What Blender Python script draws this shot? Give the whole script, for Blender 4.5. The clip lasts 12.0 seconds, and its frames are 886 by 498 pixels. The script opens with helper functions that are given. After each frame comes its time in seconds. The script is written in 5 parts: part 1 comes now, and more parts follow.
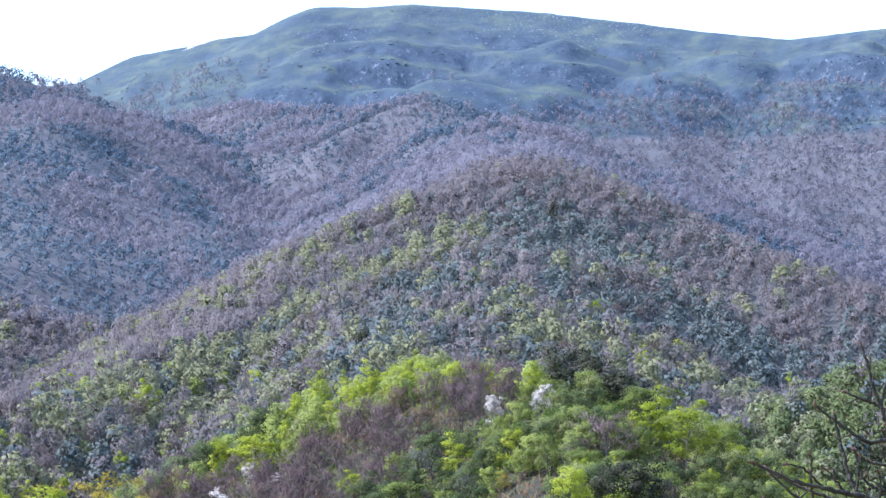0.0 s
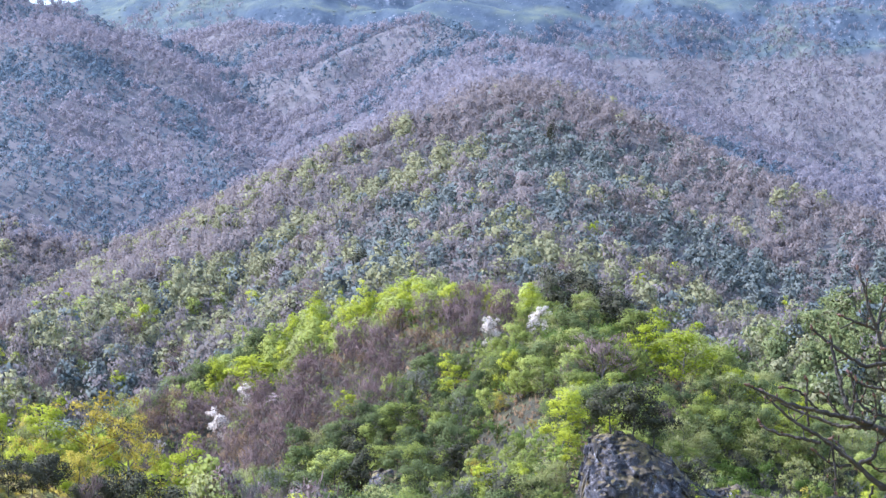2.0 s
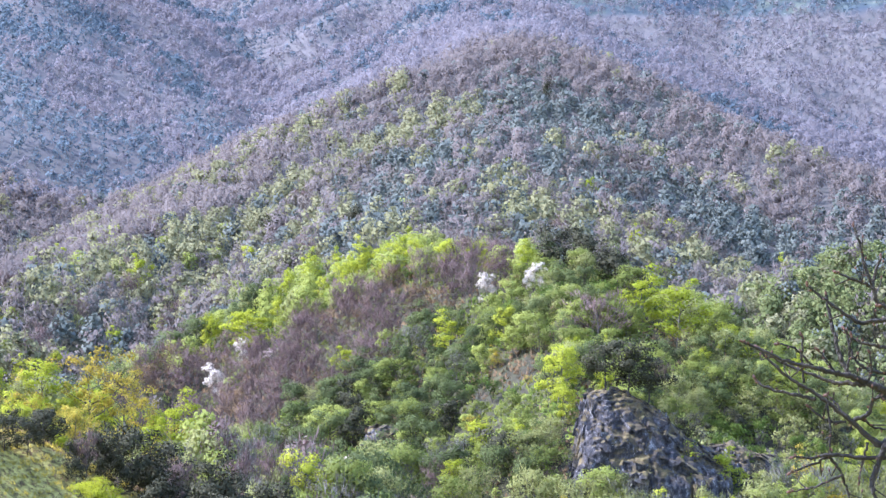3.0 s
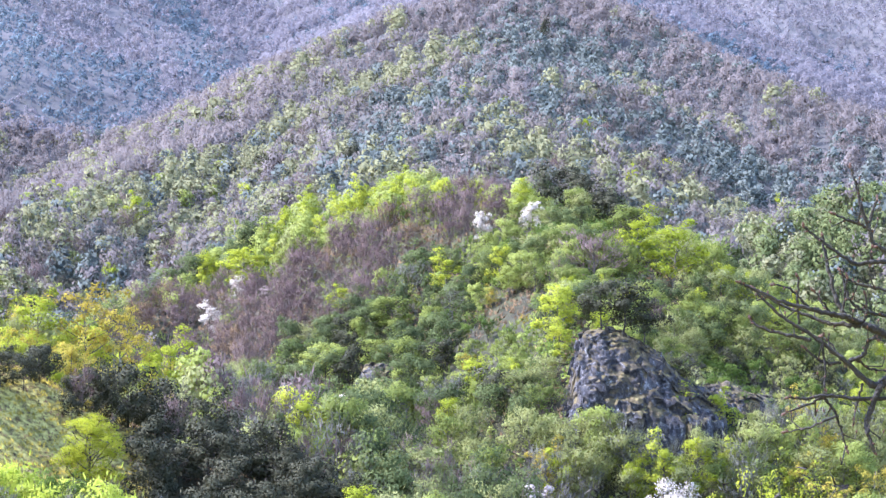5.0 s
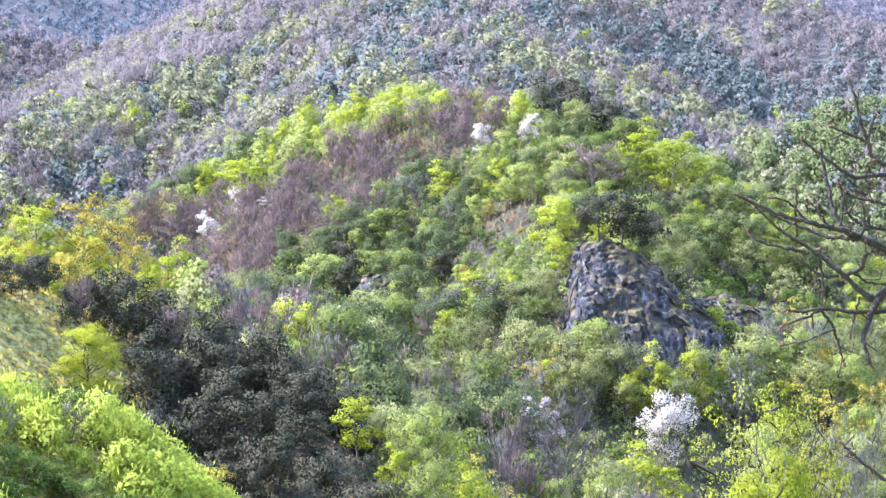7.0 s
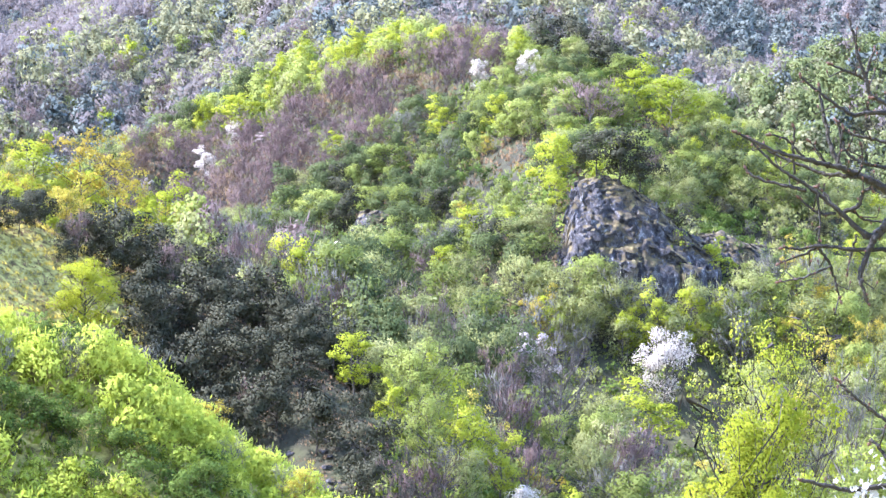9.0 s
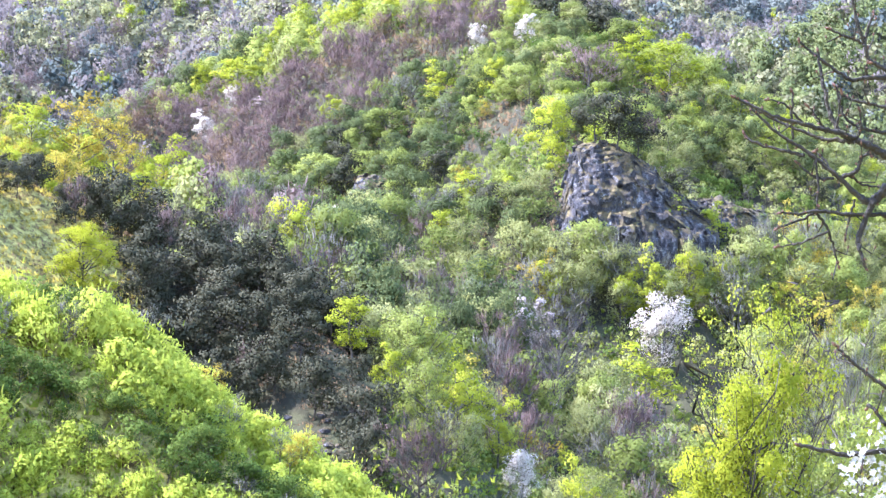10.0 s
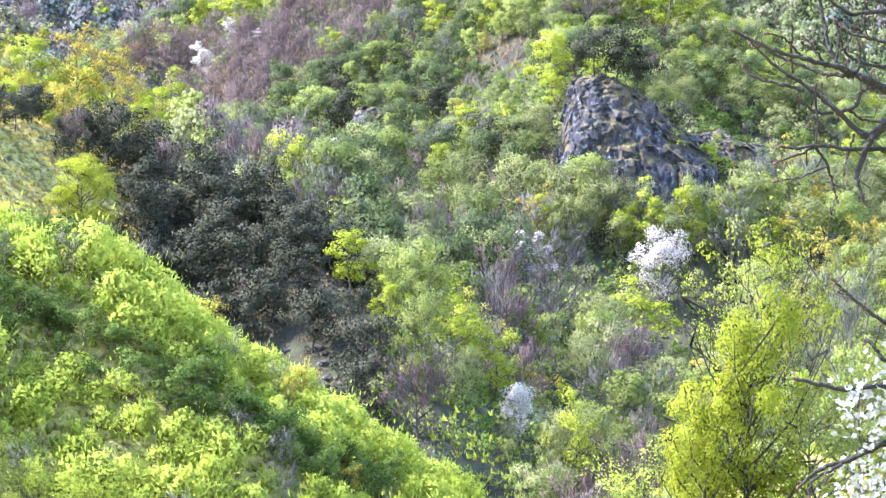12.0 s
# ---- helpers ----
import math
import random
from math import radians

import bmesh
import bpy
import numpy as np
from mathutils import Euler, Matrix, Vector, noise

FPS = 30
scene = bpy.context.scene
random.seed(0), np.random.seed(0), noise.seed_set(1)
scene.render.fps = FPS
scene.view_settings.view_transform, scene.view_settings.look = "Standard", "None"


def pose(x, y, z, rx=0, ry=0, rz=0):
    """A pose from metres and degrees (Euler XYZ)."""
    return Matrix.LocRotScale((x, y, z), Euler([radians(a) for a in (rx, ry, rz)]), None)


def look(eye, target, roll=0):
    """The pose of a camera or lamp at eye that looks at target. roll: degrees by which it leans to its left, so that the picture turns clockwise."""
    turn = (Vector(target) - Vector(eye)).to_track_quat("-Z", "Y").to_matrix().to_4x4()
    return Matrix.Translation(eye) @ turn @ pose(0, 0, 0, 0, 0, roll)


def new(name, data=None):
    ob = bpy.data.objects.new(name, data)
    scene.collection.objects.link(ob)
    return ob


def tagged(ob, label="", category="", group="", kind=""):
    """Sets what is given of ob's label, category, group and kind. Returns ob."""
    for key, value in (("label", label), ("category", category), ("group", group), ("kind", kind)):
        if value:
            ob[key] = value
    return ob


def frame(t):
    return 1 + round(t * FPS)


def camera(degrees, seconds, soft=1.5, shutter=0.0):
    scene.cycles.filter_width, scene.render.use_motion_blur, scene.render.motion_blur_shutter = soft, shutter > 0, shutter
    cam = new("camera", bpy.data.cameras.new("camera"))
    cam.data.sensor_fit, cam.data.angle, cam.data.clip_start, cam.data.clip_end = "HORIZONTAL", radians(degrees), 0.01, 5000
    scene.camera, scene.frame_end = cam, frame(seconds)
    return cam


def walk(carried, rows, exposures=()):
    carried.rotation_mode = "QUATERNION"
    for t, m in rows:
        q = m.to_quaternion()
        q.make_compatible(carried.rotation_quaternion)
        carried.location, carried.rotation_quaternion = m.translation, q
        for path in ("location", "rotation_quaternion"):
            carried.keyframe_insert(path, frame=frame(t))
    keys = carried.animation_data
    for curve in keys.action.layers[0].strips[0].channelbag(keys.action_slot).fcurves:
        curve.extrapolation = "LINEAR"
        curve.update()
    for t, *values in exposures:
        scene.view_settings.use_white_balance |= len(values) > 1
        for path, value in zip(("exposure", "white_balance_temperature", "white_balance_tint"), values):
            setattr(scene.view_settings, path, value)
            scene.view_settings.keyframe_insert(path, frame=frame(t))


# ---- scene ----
EYE = 1.6
cam = camera(18.0, 12.0, soft=1.5)
# seconds, yaw, pitch, roll: a hand-held camera that tilts slowly down where it stands
TURNS = [
    (0.0, 0.000, 5.500, 0.000), (0.5, -0.039, 5.209, 0.064), (1.0, -0.040, 4.813, 0.177), (1.5, -0.040, 4.356, 0.238),
    (2.0, -0.058, 3.889, 0.333), (2.5, -0.113, 3.425, 0.384), (3.0, -0.149, 2.985, 0.459), (5.0, -0.237, 1.731, 0.796),
    (5.5, -0.256, 1.380, 0.882), (6.0, -0.270, 0.925, 0.927), (6.5, -0.293, 0.436, 1.003), (7.0, -0.302, -0.075, 1.025),
    (9.0, -0.385, -1.388, 1.247), (9.5, -0.424, -1.786, 1.285), (10.0, -0.441, -2.116, 1.344), (10.5, -0.442, -2.423, 1.412),
    (11.0, -0.446, -2.741, 1.463), (11.5, -0.472, -3.093, 1.491), (12.0, -0.505, -3.484, 1.556),
]
walk(cam, [(t, pose(0, 0, EYE, 90 + p, 0, y) @ pose(0, 0, 0, 0, 0, r)) for t, y, p, r in TURNS],
     exposures=[(0.0, 1.48, 5220, 20), (2.5, 1.90, 5420, 23), (5.5, 2.21, 5410, 24), (9.5, 2.52, 5420, 24), (12.0, 2.50, 5440, 21)])

# ---- light ----
SUN_UP, SUN_FROM = 49.0, -84.0      # degrees above the horizon; degrees clockwise from straight ahead
world = bpy.data.worlds.new("sky")
scene.world = world
world.use_nodes = True
sky = world.node_tree.nodes.new("ShaderNodeTexSky")
sky.sky_type, sky.sun_disc = "NISHITA", False
sky.sun_elevation, sky.sun_rotation = radians(SUN_UP), radians(SUN_FROM)
sky.air_density, sky.dust_density, sky.ozone_density = 1.6, 1.0, 2.0
back = world.node_tree.nodes["Background"]
world.node_tree.links.new(sky.outputs[0], back.inputs[0])
back.inputs[1].default_value = 0.15
sun = new("sun", bpy.data.lights.new("sun", "SUN"))
sun.data.energy, sun.data.angle, sun.data.color = 3.4, radians(0.6), (1.0, 0.95, 0.87)
_a, _e = radians(SUN_FROM), radians(SUN_UP)
sun.matrix_world = look((0, 0, 0), (-math.sin(_a) * math.cos(_e), -math.cos(_a) * math.cos(_e), -math.sin(_e)))


# ---- materials ----
def nodes_of(name):
    m = bpy.data.materials.new(name)
    m.use_nodes = True
    nt = m.node_tree
    nt.nodes.clear()
    return m, nt, nt.nodes.new("ShaderNodeOutputMaterial")


def ramp(nt, fac, stops):
    n = nt.nodes.new("ShaderNodeValToRGB")
    el = n.color_ramp.elements
    while len(el) < len(stops):
        el.new(0.5)
    for e, (p, c) in zip(el, stops):
        e.position, e.color = p, (*c, 1)
    nt.links.new(fac, n.inputs[0])
    return n.outputs[0]


def mixed(nt, fac, a, b, mode="MIX"):
    n = nt.nodes.new("ShaderNodeMix")
    n.data_type, n.blend_type = "RGBA", mode
    for sock, v in ((n.inputs[0], fac), (n.inputs[6], a), (n.inputs[7], b)):
        if isinstance(v, bpy.types.NodeSocket):
            nt.links.new(v, sock)
        elif isinstance(v, (int, float)):
            sock.default_value = v
        else:
            sock.default_value = (*v, 1)
    return n.outputs[2]


def maths(nt, op, a, b=0.0, clamp=False):
    n = nt.nodes.new("ShaderNodeMath")
    n.operation, n.use_clamp = op, clamp
    for sock, v in ((n.inputs[0], a), (n.inputs[1], b)):
        if isinstance(v, bpy.types.NodeSocket):
            nt.links.new(v, sock)
        else:
            sock.default_value = v
    return n.outputs[0]


def noisy(nt, scale, detail=4.0, rough=0.55, stretch=(1, 1, 1)):
    g = nt.nodes.new("ShaderNodeNewGeometry")
    mp = nt.nodes.new("ShaderNodeMapping")
    mp.inputs["Scale"].default_value = stretch
    nt.links.new(g.outputs["Position"], mp.inputs[0])
    n = nt.nodes.new("ShaderNodeTexNoise")
    n.inputs["Scale"].default_value, n.inputs["Detail"].default_value, n.inputs["Roughness"].default_value = scale, detail, rough
    nt.links.new(mp.outputs[0], n.inputs["Vector"])
    return n.outputs[0]


def leaf_material(name, dark, mid, light, through_leaf=0.42, per_tree=0.78, rough=0.75):
    """Foliage: colour varies leaf by leaf and tree by tree."""
    m, nt, out = nodes_of(name)
    geo = nt.nodes.new("ShaderNodeNewGeometry")
    info = nt.nodes.new("ShaderNodeObjectInfo")
    tone = nt.nodes.new("ShaderNodeAttribute")
    tone.attribute_name = "tone"
    tree = maths(nt, "PINGPONG", maths(nt, "ADD", info.outputs["Random"], tone.outputs["Fac"]), 1.0)
    f = maths(nt, "ADD", maths(nt, "MULTIPLY", geo.outputs["Random Per Island"], 1 - per_tree),
              maths(nt, "MULTIPLY", tree, per_tree))
    dark, light = [tuple(m + (e - m) * k for m, e in zip(mid, end)) for end, k in ((dark, 0.62), (light, 0.62))]
    col = ramp(nt, f, [(0.08, dark), (0.5, mid), (0.92, light)])
    p = nt.nodes.new("ShaderNodeBsdfPrincipled")
    p.inputs["Roughness"].default_value = rough
    p.inputs["Specular IOR Level"].default_value = 0.12
    nt.links.new(col, p.inputs["Base Color"])
    tr = nt.nodes.new("ShaderNodeBsdfTranslucent")
    nt.links.new(col, tr.inputs[0])
    mx = nt.nodes.new("ShaderNodeMixShader")
    mx.inputs[0].default_value = through_leaf
    nt.links.new(p.outputs[0], mx.inputs[1])
    nt.links.new(tr.outputs[0], mx.inputs[2])
    nt.links.new(mx.outputs[0], out.inputs[0])
    return m


def bark_material(name, a, b, scale=3.0):
    m, nt, out = nodes_of(name)
    p = nt.nodes.new("ShaderNodeBsdfPrincipled")
    p.inputs["Roughness"].default_value = 0.85
    nt.links.new(ramp(nt, noisy(nt, scale, 5), [(0.3, a), (0.7, b)]), p.inputs["Base Color"])
    bump = nt.nodes.new("ShaderNodeBump")
    bump.inputs["Strength"].default_value, bump.inputs["Distance"].default_value = 0.6, 0.02
    nt.links.new(noisy(nt, scale * 8, 3), bump.inputs["Height"])
    nt.links.new(bump.outputs[0], p.inputs["Normal"])
    nt.links.new(p.outputs[0], out.inputs[0])
    return m


def ground_material():
    """Leaf litter under the woods, grass on the open banks, heath and bare rock on the mountain."""
    m, nt, out = nodes_of("ground")
    grass = nt.nodes.new("ShaderNodeAttribute")
    grass.attribute_name = "grass"
    heath = nt.nodes.new("ShaderNodeAttribute")
    heath.attribute_name = "heath"
    litter = ramp(nt, noisy(nt, 0.25, 6), [(0.3, (0.03, 0.026, 0.02)), (0.55, (0.056, 0.054, 0.030)), (0.8, (0.095, 0.10, 0.045))])
    turf = ramp(nt, noisy(nt, 0.9, 6, 0.65, (1, 1, 2)), [(0.36, (0.07, 0.05, 0.02)), (0.46, (0.22, 0.19, 0.055)), (0.62, (0.40, 0.35, 0.10))])
    # mountain colours lean blue-grey: distance haze is put into them
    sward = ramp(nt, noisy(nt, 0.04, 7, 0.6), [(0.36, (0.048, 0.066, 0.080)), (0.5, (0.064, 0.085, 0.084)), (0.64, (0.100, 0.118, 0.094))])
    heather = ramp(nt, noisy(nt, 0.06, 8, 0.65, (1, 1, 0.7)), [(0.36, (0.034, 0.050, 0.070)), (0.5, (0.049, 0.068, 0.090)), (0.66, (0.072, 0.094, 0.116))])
    crag = nt.nodes.new("ShaderNodeAttribute")
    crag.attribute_name = "crag"
    steep = maths(nt, "MULTIPLY", maths(nt, "SUBTRACT", maths(nt, "ADD", crag.outputs["Fac"], maths(nt, "MULTIPLY", noisy(nt, 0.016, 8, 0.65), 1.8)), 0.78), 1.6, True)
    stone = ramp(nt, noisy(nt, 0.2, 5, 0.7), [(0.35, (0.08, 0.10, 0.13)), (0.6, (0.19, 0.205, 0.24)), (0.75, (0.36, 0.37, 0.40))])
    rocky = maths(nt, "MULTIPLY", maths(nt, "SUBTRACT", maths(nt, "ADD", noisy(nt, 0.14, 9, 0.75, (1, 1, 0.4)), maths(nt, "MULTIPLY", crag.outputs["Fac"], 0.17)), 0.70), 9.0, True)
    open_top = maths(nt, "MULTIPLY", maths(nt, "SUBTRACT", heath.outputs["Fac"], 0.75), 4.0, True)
    # floor of the far woods, paled and greyed with haze in its colour
    floor_hazed = ramp(nt, noisy(nt, 0.05, 6), [(0.35, (0.108, 0.105, 0.118)), (0.65, (0.158, 0.148, 0.158))])
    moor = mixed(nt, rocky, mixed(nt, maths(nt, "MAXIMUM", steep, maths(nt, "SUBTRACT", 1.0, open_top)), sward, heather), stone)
    moor = mixed(nt, open_top, floor_hazed, moor)
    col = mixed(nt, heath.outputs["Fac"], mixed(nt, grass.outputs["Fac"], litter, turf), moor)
    p = nt.nodes.new("ShaderNodeBsdfPrincipled")
    p.inputs["Roughness"].default_value = 0.95
    p.inputs["Specular IOR Level"].default_value = 0.15
    nt.links.new(col, p.inputs["Base Color"])
    bump = nt.nodes.new("ShaderNodeBump")
    bump.inputs["Strength"].default_value, bump.inputs["Distance"].default_value = 0.8, 1.6
    nt.links.new(noisy(nt, 0.09, 9, 0.66), bump.inputs["Height"])
    nt.links.new(bump.outputs[0], p.inputs["Normal"])
    nt.links.new(p.outputs[0], out.inputs[0])
    return m


GROUND = ground_material()
BARK = bark_material("bark_grey_brown", (0.05, 0.042, 0.035), (0.14, 0.12, 0.10))
BARK_DARK = bark_material("bark_dark", (0.025, 0.02, 0.018), (0.07, 0.055, 0.045))
LEAF = {
    "green": leaf_material("leaf_fresh_green", (0.09, 0.115, 0.028), (0.220, 0.258, 0.056), (0.38, 0.42, 0.105)),
    "lime": leaf_material("leaf_lime", (0.17, 0.215, 0.012), (0.32, 0.36, 0.026), (0.47, 0.49, 0.06), 0.45),
    "gold": leaf_material("leaf_golden", (0.24, 0.17, 0.022), (0.41, 0.33, 0.042), (0.53, 0.46, 0.09), 0.45),
    "willow": leaf_material("leaf_pale_willow", (0.135, 0.15, 0.056), (0.255, 0.27, 0.092), (0.385, 0.395, 0.155)),
    "oak": leaf_material("leaf_evergreen_oak", (0.017, 0.020, 0.010), (0.045, 0.046, 0.024), (0.11, 0.105, 0.065), 0.12, 0.3, 0.7),
    "deep": leaf_material("leaf_deep_green", (0.040, 0.056, 0.022), (0.100, 0.126, 0.044), (0.18, 0.21, 0.075), 0.38),
    "white": leaf_material("blossom_white", (0.50, 0.44, 0.37), (0.66, 0.59, 0.51), (0.77, 0.71, 0.63), 0.4, 0.3),
    "pink": leaf_material("blossom_pinkish", (0.30, 0.23, 0.22), (0.46, 0.39, 0.37), (0.60, 0.54, 0.52), 0.3),
    "mauve": leaf_material("twig_mauve", (0.09, 0.062, 0.058), (0.155, 0.108, 0.100), (0.24, 0.18, 0.165), 0.3),
    "rust": leaf_material("twig_rust", (0.11, 0.072, 0.042), (0.19, 0.128, 0.07), (0.28, 0.20, 0.115), 0.25),
    "grey": leaf_material("twig_grey", (0.08, 0.075, 0.07), (0.15, 0.145, 0.125), (0.25, 0.25, 0.21), 0.2),
    "bush": leaf_material("leaf_hazel_bush", (0.19, 0.235, 0.024), (0.355, 0.42, 0.042), (0.50, 0.55, 0.10), 0.55),
    # far woods: paled and tinted blue, the haze of distance put into the colour
    "far_mauve": leaf_material("far_twig_mauve_hazed", (0.128, 0.124, 0.142), (0.198, 0.184, 0.202), (0.270, 0.248, 0.264), 0.5, 0.5),
    "far_blue": leaf_material("far_evergreen_hazed", (0.06, 0.09, 0.12), (0.10, 0.138, 0.168), (0.16, 0.205, 0.225), 0.3, 0.75),
    # hill woods are greyed and evened out, with some haze in their colour
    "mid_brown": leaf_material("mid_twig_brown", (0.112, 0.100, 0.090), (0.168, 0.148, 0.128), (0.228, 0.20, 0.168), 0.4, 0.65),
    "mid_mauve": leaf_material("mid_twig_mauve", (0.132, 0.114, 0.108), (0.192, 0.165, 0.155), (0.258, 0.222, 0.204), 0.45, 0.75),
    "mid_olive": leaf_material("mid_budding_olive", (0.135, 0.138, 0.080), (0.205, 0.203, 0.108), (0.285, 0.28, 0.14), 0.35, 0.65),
    # heath and moor of the mountain, blued and dulled by painted-in haze
    "far_heath_hazed": leaf_material("far_heath_hazed", (0.045, 0.064, 0.084), (0.062, 0.085, 0.108), (0.085, 0.112, 0.130), 0.05, 0.7),
    "far_moor_hazed": leaf_material("far_moor_hazed", (0.062, 0.083, 0.080), (0.082, 0.105, 0.092), (0.112, 0.132, 0.104), 0.05, 0.7),
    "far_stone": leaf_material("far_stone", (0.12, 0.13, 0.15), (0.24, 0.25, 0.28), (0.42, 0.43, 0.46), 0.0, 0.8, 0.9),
    "turf": leaf_material("turf", (0.20, 0.155, 0.025), (0.38, 0.31, 0.05), (0.52, 0.44, 0.09), 0.3),
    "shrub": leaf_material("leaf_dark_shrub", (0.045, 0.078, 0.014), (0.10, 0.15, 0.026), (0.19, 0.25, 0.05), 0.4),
    "lime_near": leaf_material("leaf_golden_lime", (0.19, 0.225, 0.012), (0.34, 0.365, 0.022), (0.47, 0.47, 0.05), 0.46),
    # greens of the hills, greyed, the evergreens also blued, to stand for haze
    "mid_green": leaf_material("mid_green_hazed", (0.078, 0.10, 0.038), (0.130, 0.156, 0.058), (0.20, 0.226, 0.084), 0.35, 0.7),
    "mid_dark": leaf_material("mid_evergreen_hazed", (0.05, 0.065, 0.062), (0.095, 0.114, 0.105), (0.165, 0.182, 0.155), 0.25, 0.8),
}

# ---- landform: crest lines in metres, with the fall of their sides and the roundness of their tops ----
RIDGES = [
    ("mountain", [(-755.5, 3417.5, 506.4), (-470.2, 3417.8, 533.2), (-426.6, 3403.4, 535.2), (-385.6, 3378.1, 540.3), (-353.0, 3361.5, 563.3), (-302.7, 3336.3, 567.4), (-260.6, 3319.8, 574.2), (-171.2, 3295.6, 583.7), (-142.2, 3276.9, 604.8), (-89.6, 3268.8, 602.6), (-36.0, 3259.8, 605.0), (116.2, 3227.9, 589.1), (219.4, 3192.5, 570.8), (301.6, 3165.7, 555.5), (393.6, 3125.3, 539.4), (493.9, 3080.7, 544.4), (660.7, 3028.8, 555.4)]),
    ("west_hill", [(-546.8, 2079.3, 379.0), (-443.8, 2205.8, 368.0), (-371.5, 2320.4, 360.5), (-350.9, 2374.2, 358.5), (-314.2, 2429.8, 352.0), (-284.6, 2483.8, 351.3), (-234.9, 2539.2, 343.6)]),
    ("shoulder", [(-267.2, 2887.7, 405.3), (-198.0, 2742.9, 395.9), (-118.7, 2597.3, 378.3), (-67.8, 2479.1, 363.4), (-11.5, 2350.0, 347.5), (29.6, 2199.8, 312.7), (85.7, 1948.1, 244.5), (144.9, 1713.9, 186.3), (193.5, 1548.0, 139.8), (227.5, 1432.0, 105.5)]),
    ("wood_hill", [(-166.6, 884.4, 21.6), (-148.6, 938.3, 34.6), (-123.1, 1042.8, 49.3), (-93.7, 1146.2, 73.4), (-70.1, 1218.0, 94.3), (-47.4, 1269.1, 115.5), (-22.5, 1319.8, 137.7), (4.4, 1350.0, 154.8), (33.0, 1399.6, 171.0), (44.6, 1499.3, 187.3), (43.2, 1999.5, 275.8)]),
    ("wood_hill_east", [(33.0, 1399.6, 171.0), (74.5, 1378.0, 156.1), (112.0, 1325.3, 132.8), (146.0, 1271.6, 111.6), (176.6, 1217.3, 92.5), (209.6, 1130.7, 70.5)]),
    ("wood_nose", [(32.8, 1389.6, 167.5), (25.8, 1199.7, 114.3), (17.4, 999.8, 65.7), (11.3, 849.9, 30.8)]),
    ("knoll", [(66.5, 450.1, -10.0), (59.0, 461.2, -2.3), (49.7, 477.4, 6.9), (41.0, 488.3, 14.5), (32.9, 498.9, 19.4), (26.4, 509.3, 23.5), (18.5, 519.7, 24.6), (8.3, 539.9, 24.9), (-9.8, 579.9, 25.7), (-21.9, 589.6, 22.0), (-33.7, 589.0, 14.8), (-44.8, 578.3, 8.7), (-54.3, 557.4, 3.2), (-65.8, 515.8, -4.6)]),
    ("knoll_nose", [(22.5, 514.5, 24.3), (27.1, 439.2, 1.7)]),
    ("east_hill", [(71.9, 766.6, -10.0), (86.5, 785.3, 5.0), (98.7, 793.9, 18.0), (114.2, 812.0, 29.5), (131.5, 829.6, 37.5), (173.2, 842.4, 50.0)]),
    ("oak_ridge", [(-56.4, 279.4, 1.7), (-44.1, 291.7, -3.7), (-39.0, 297.5, -6.6), (-33.0, 298.2, -9.2), (-23.6, 294.1, -12.2), (-17.2, 287.5, -14.7), (-11.0, 279.8, -18.2), (-7.3, 271.9, -22.1), (-2.7, 265.0, -26.3), (0.1, 258.0, -30.3)]),
    ("west_bank", [(-70.3, 344.9, 0.5), (-53.0, 346.0, -3.1), (-42.4, 345.4, -5.3), (-31.6, 342.5, -8.2), (-25.1, 339.1, -10.4), (-19.3, 334.4, -14.2)]),
    ("green_slope", [(-37.4, 186.3, -5.8), (-28.5, 189.9, -9.9), (-24.8, 191.4, -10.2), (-20.0, 194.0, -14.1), (-13.5, 197.5, -19.0), (-7.5, 199.9, -22.7), (-1.3, 202.0, -26.9), (2.9, 204.0, -31.6), (5.9, 199.9, -35.5)]),
    ("valley_side", [(89.9, 420.5, -20.1), (69.4, 414.2, -27.1), (45.2, 397.4, -32.4), (28.3, 384.0, -38.2), (16.1, 369.6, -43.3), (8.3, 349.9, -47.2)]),
    ("near_bank", [(52.4, 221.9, -19.9), (37.1, 218.9, -26.3), (29.0, 213.0, -30.2), (22.0, 206.8, -34.3), (15.2, 199.4, -37.8)]),
    ("crag", [(-150, 3112, 528), (-56, 3101, 534), (10, 3096, 520)]),
    ("crag", [(-190, 3060, 486), (-131, 3049, 494), (-85, 3043, 478)]),
    ("crag", [(-70, 3004, 468), (-10, 2990, 474), (95, 2974, 452)]),
    ("crag", [(215, 3012, 476), (258, 2998, 483), (330, 2978, 456)]),
    ("crag", [(270, 3050, 500), (327, 3034, 508), (400, 3018, 484)]),
    ("crag", [(400, 3028, 510), (459, 3009, 520), (520, 2995, 498)]),
    ("crag", [(375, 2936, 448), (426, 2921, 456), (500, 2905, 436)]),
    ("crag", [(60, 3088, 522), (130, 3072, 527), (215, 3062, 504)]),
    ("crag", [(-262, 3138, 494), (-207, 3129, 501), (-160, 3125, 486)]),
    ("crag", [(-330, 3222, 522), (-281, 3213, 529), (-240, 3209, 514)]),
    ("home_slope", [(-700, -130, 58.8), (700, -130, 58.8)]),
    ("home_ridge", [(-900, -500, 160), (900, -500, 160)]),
]
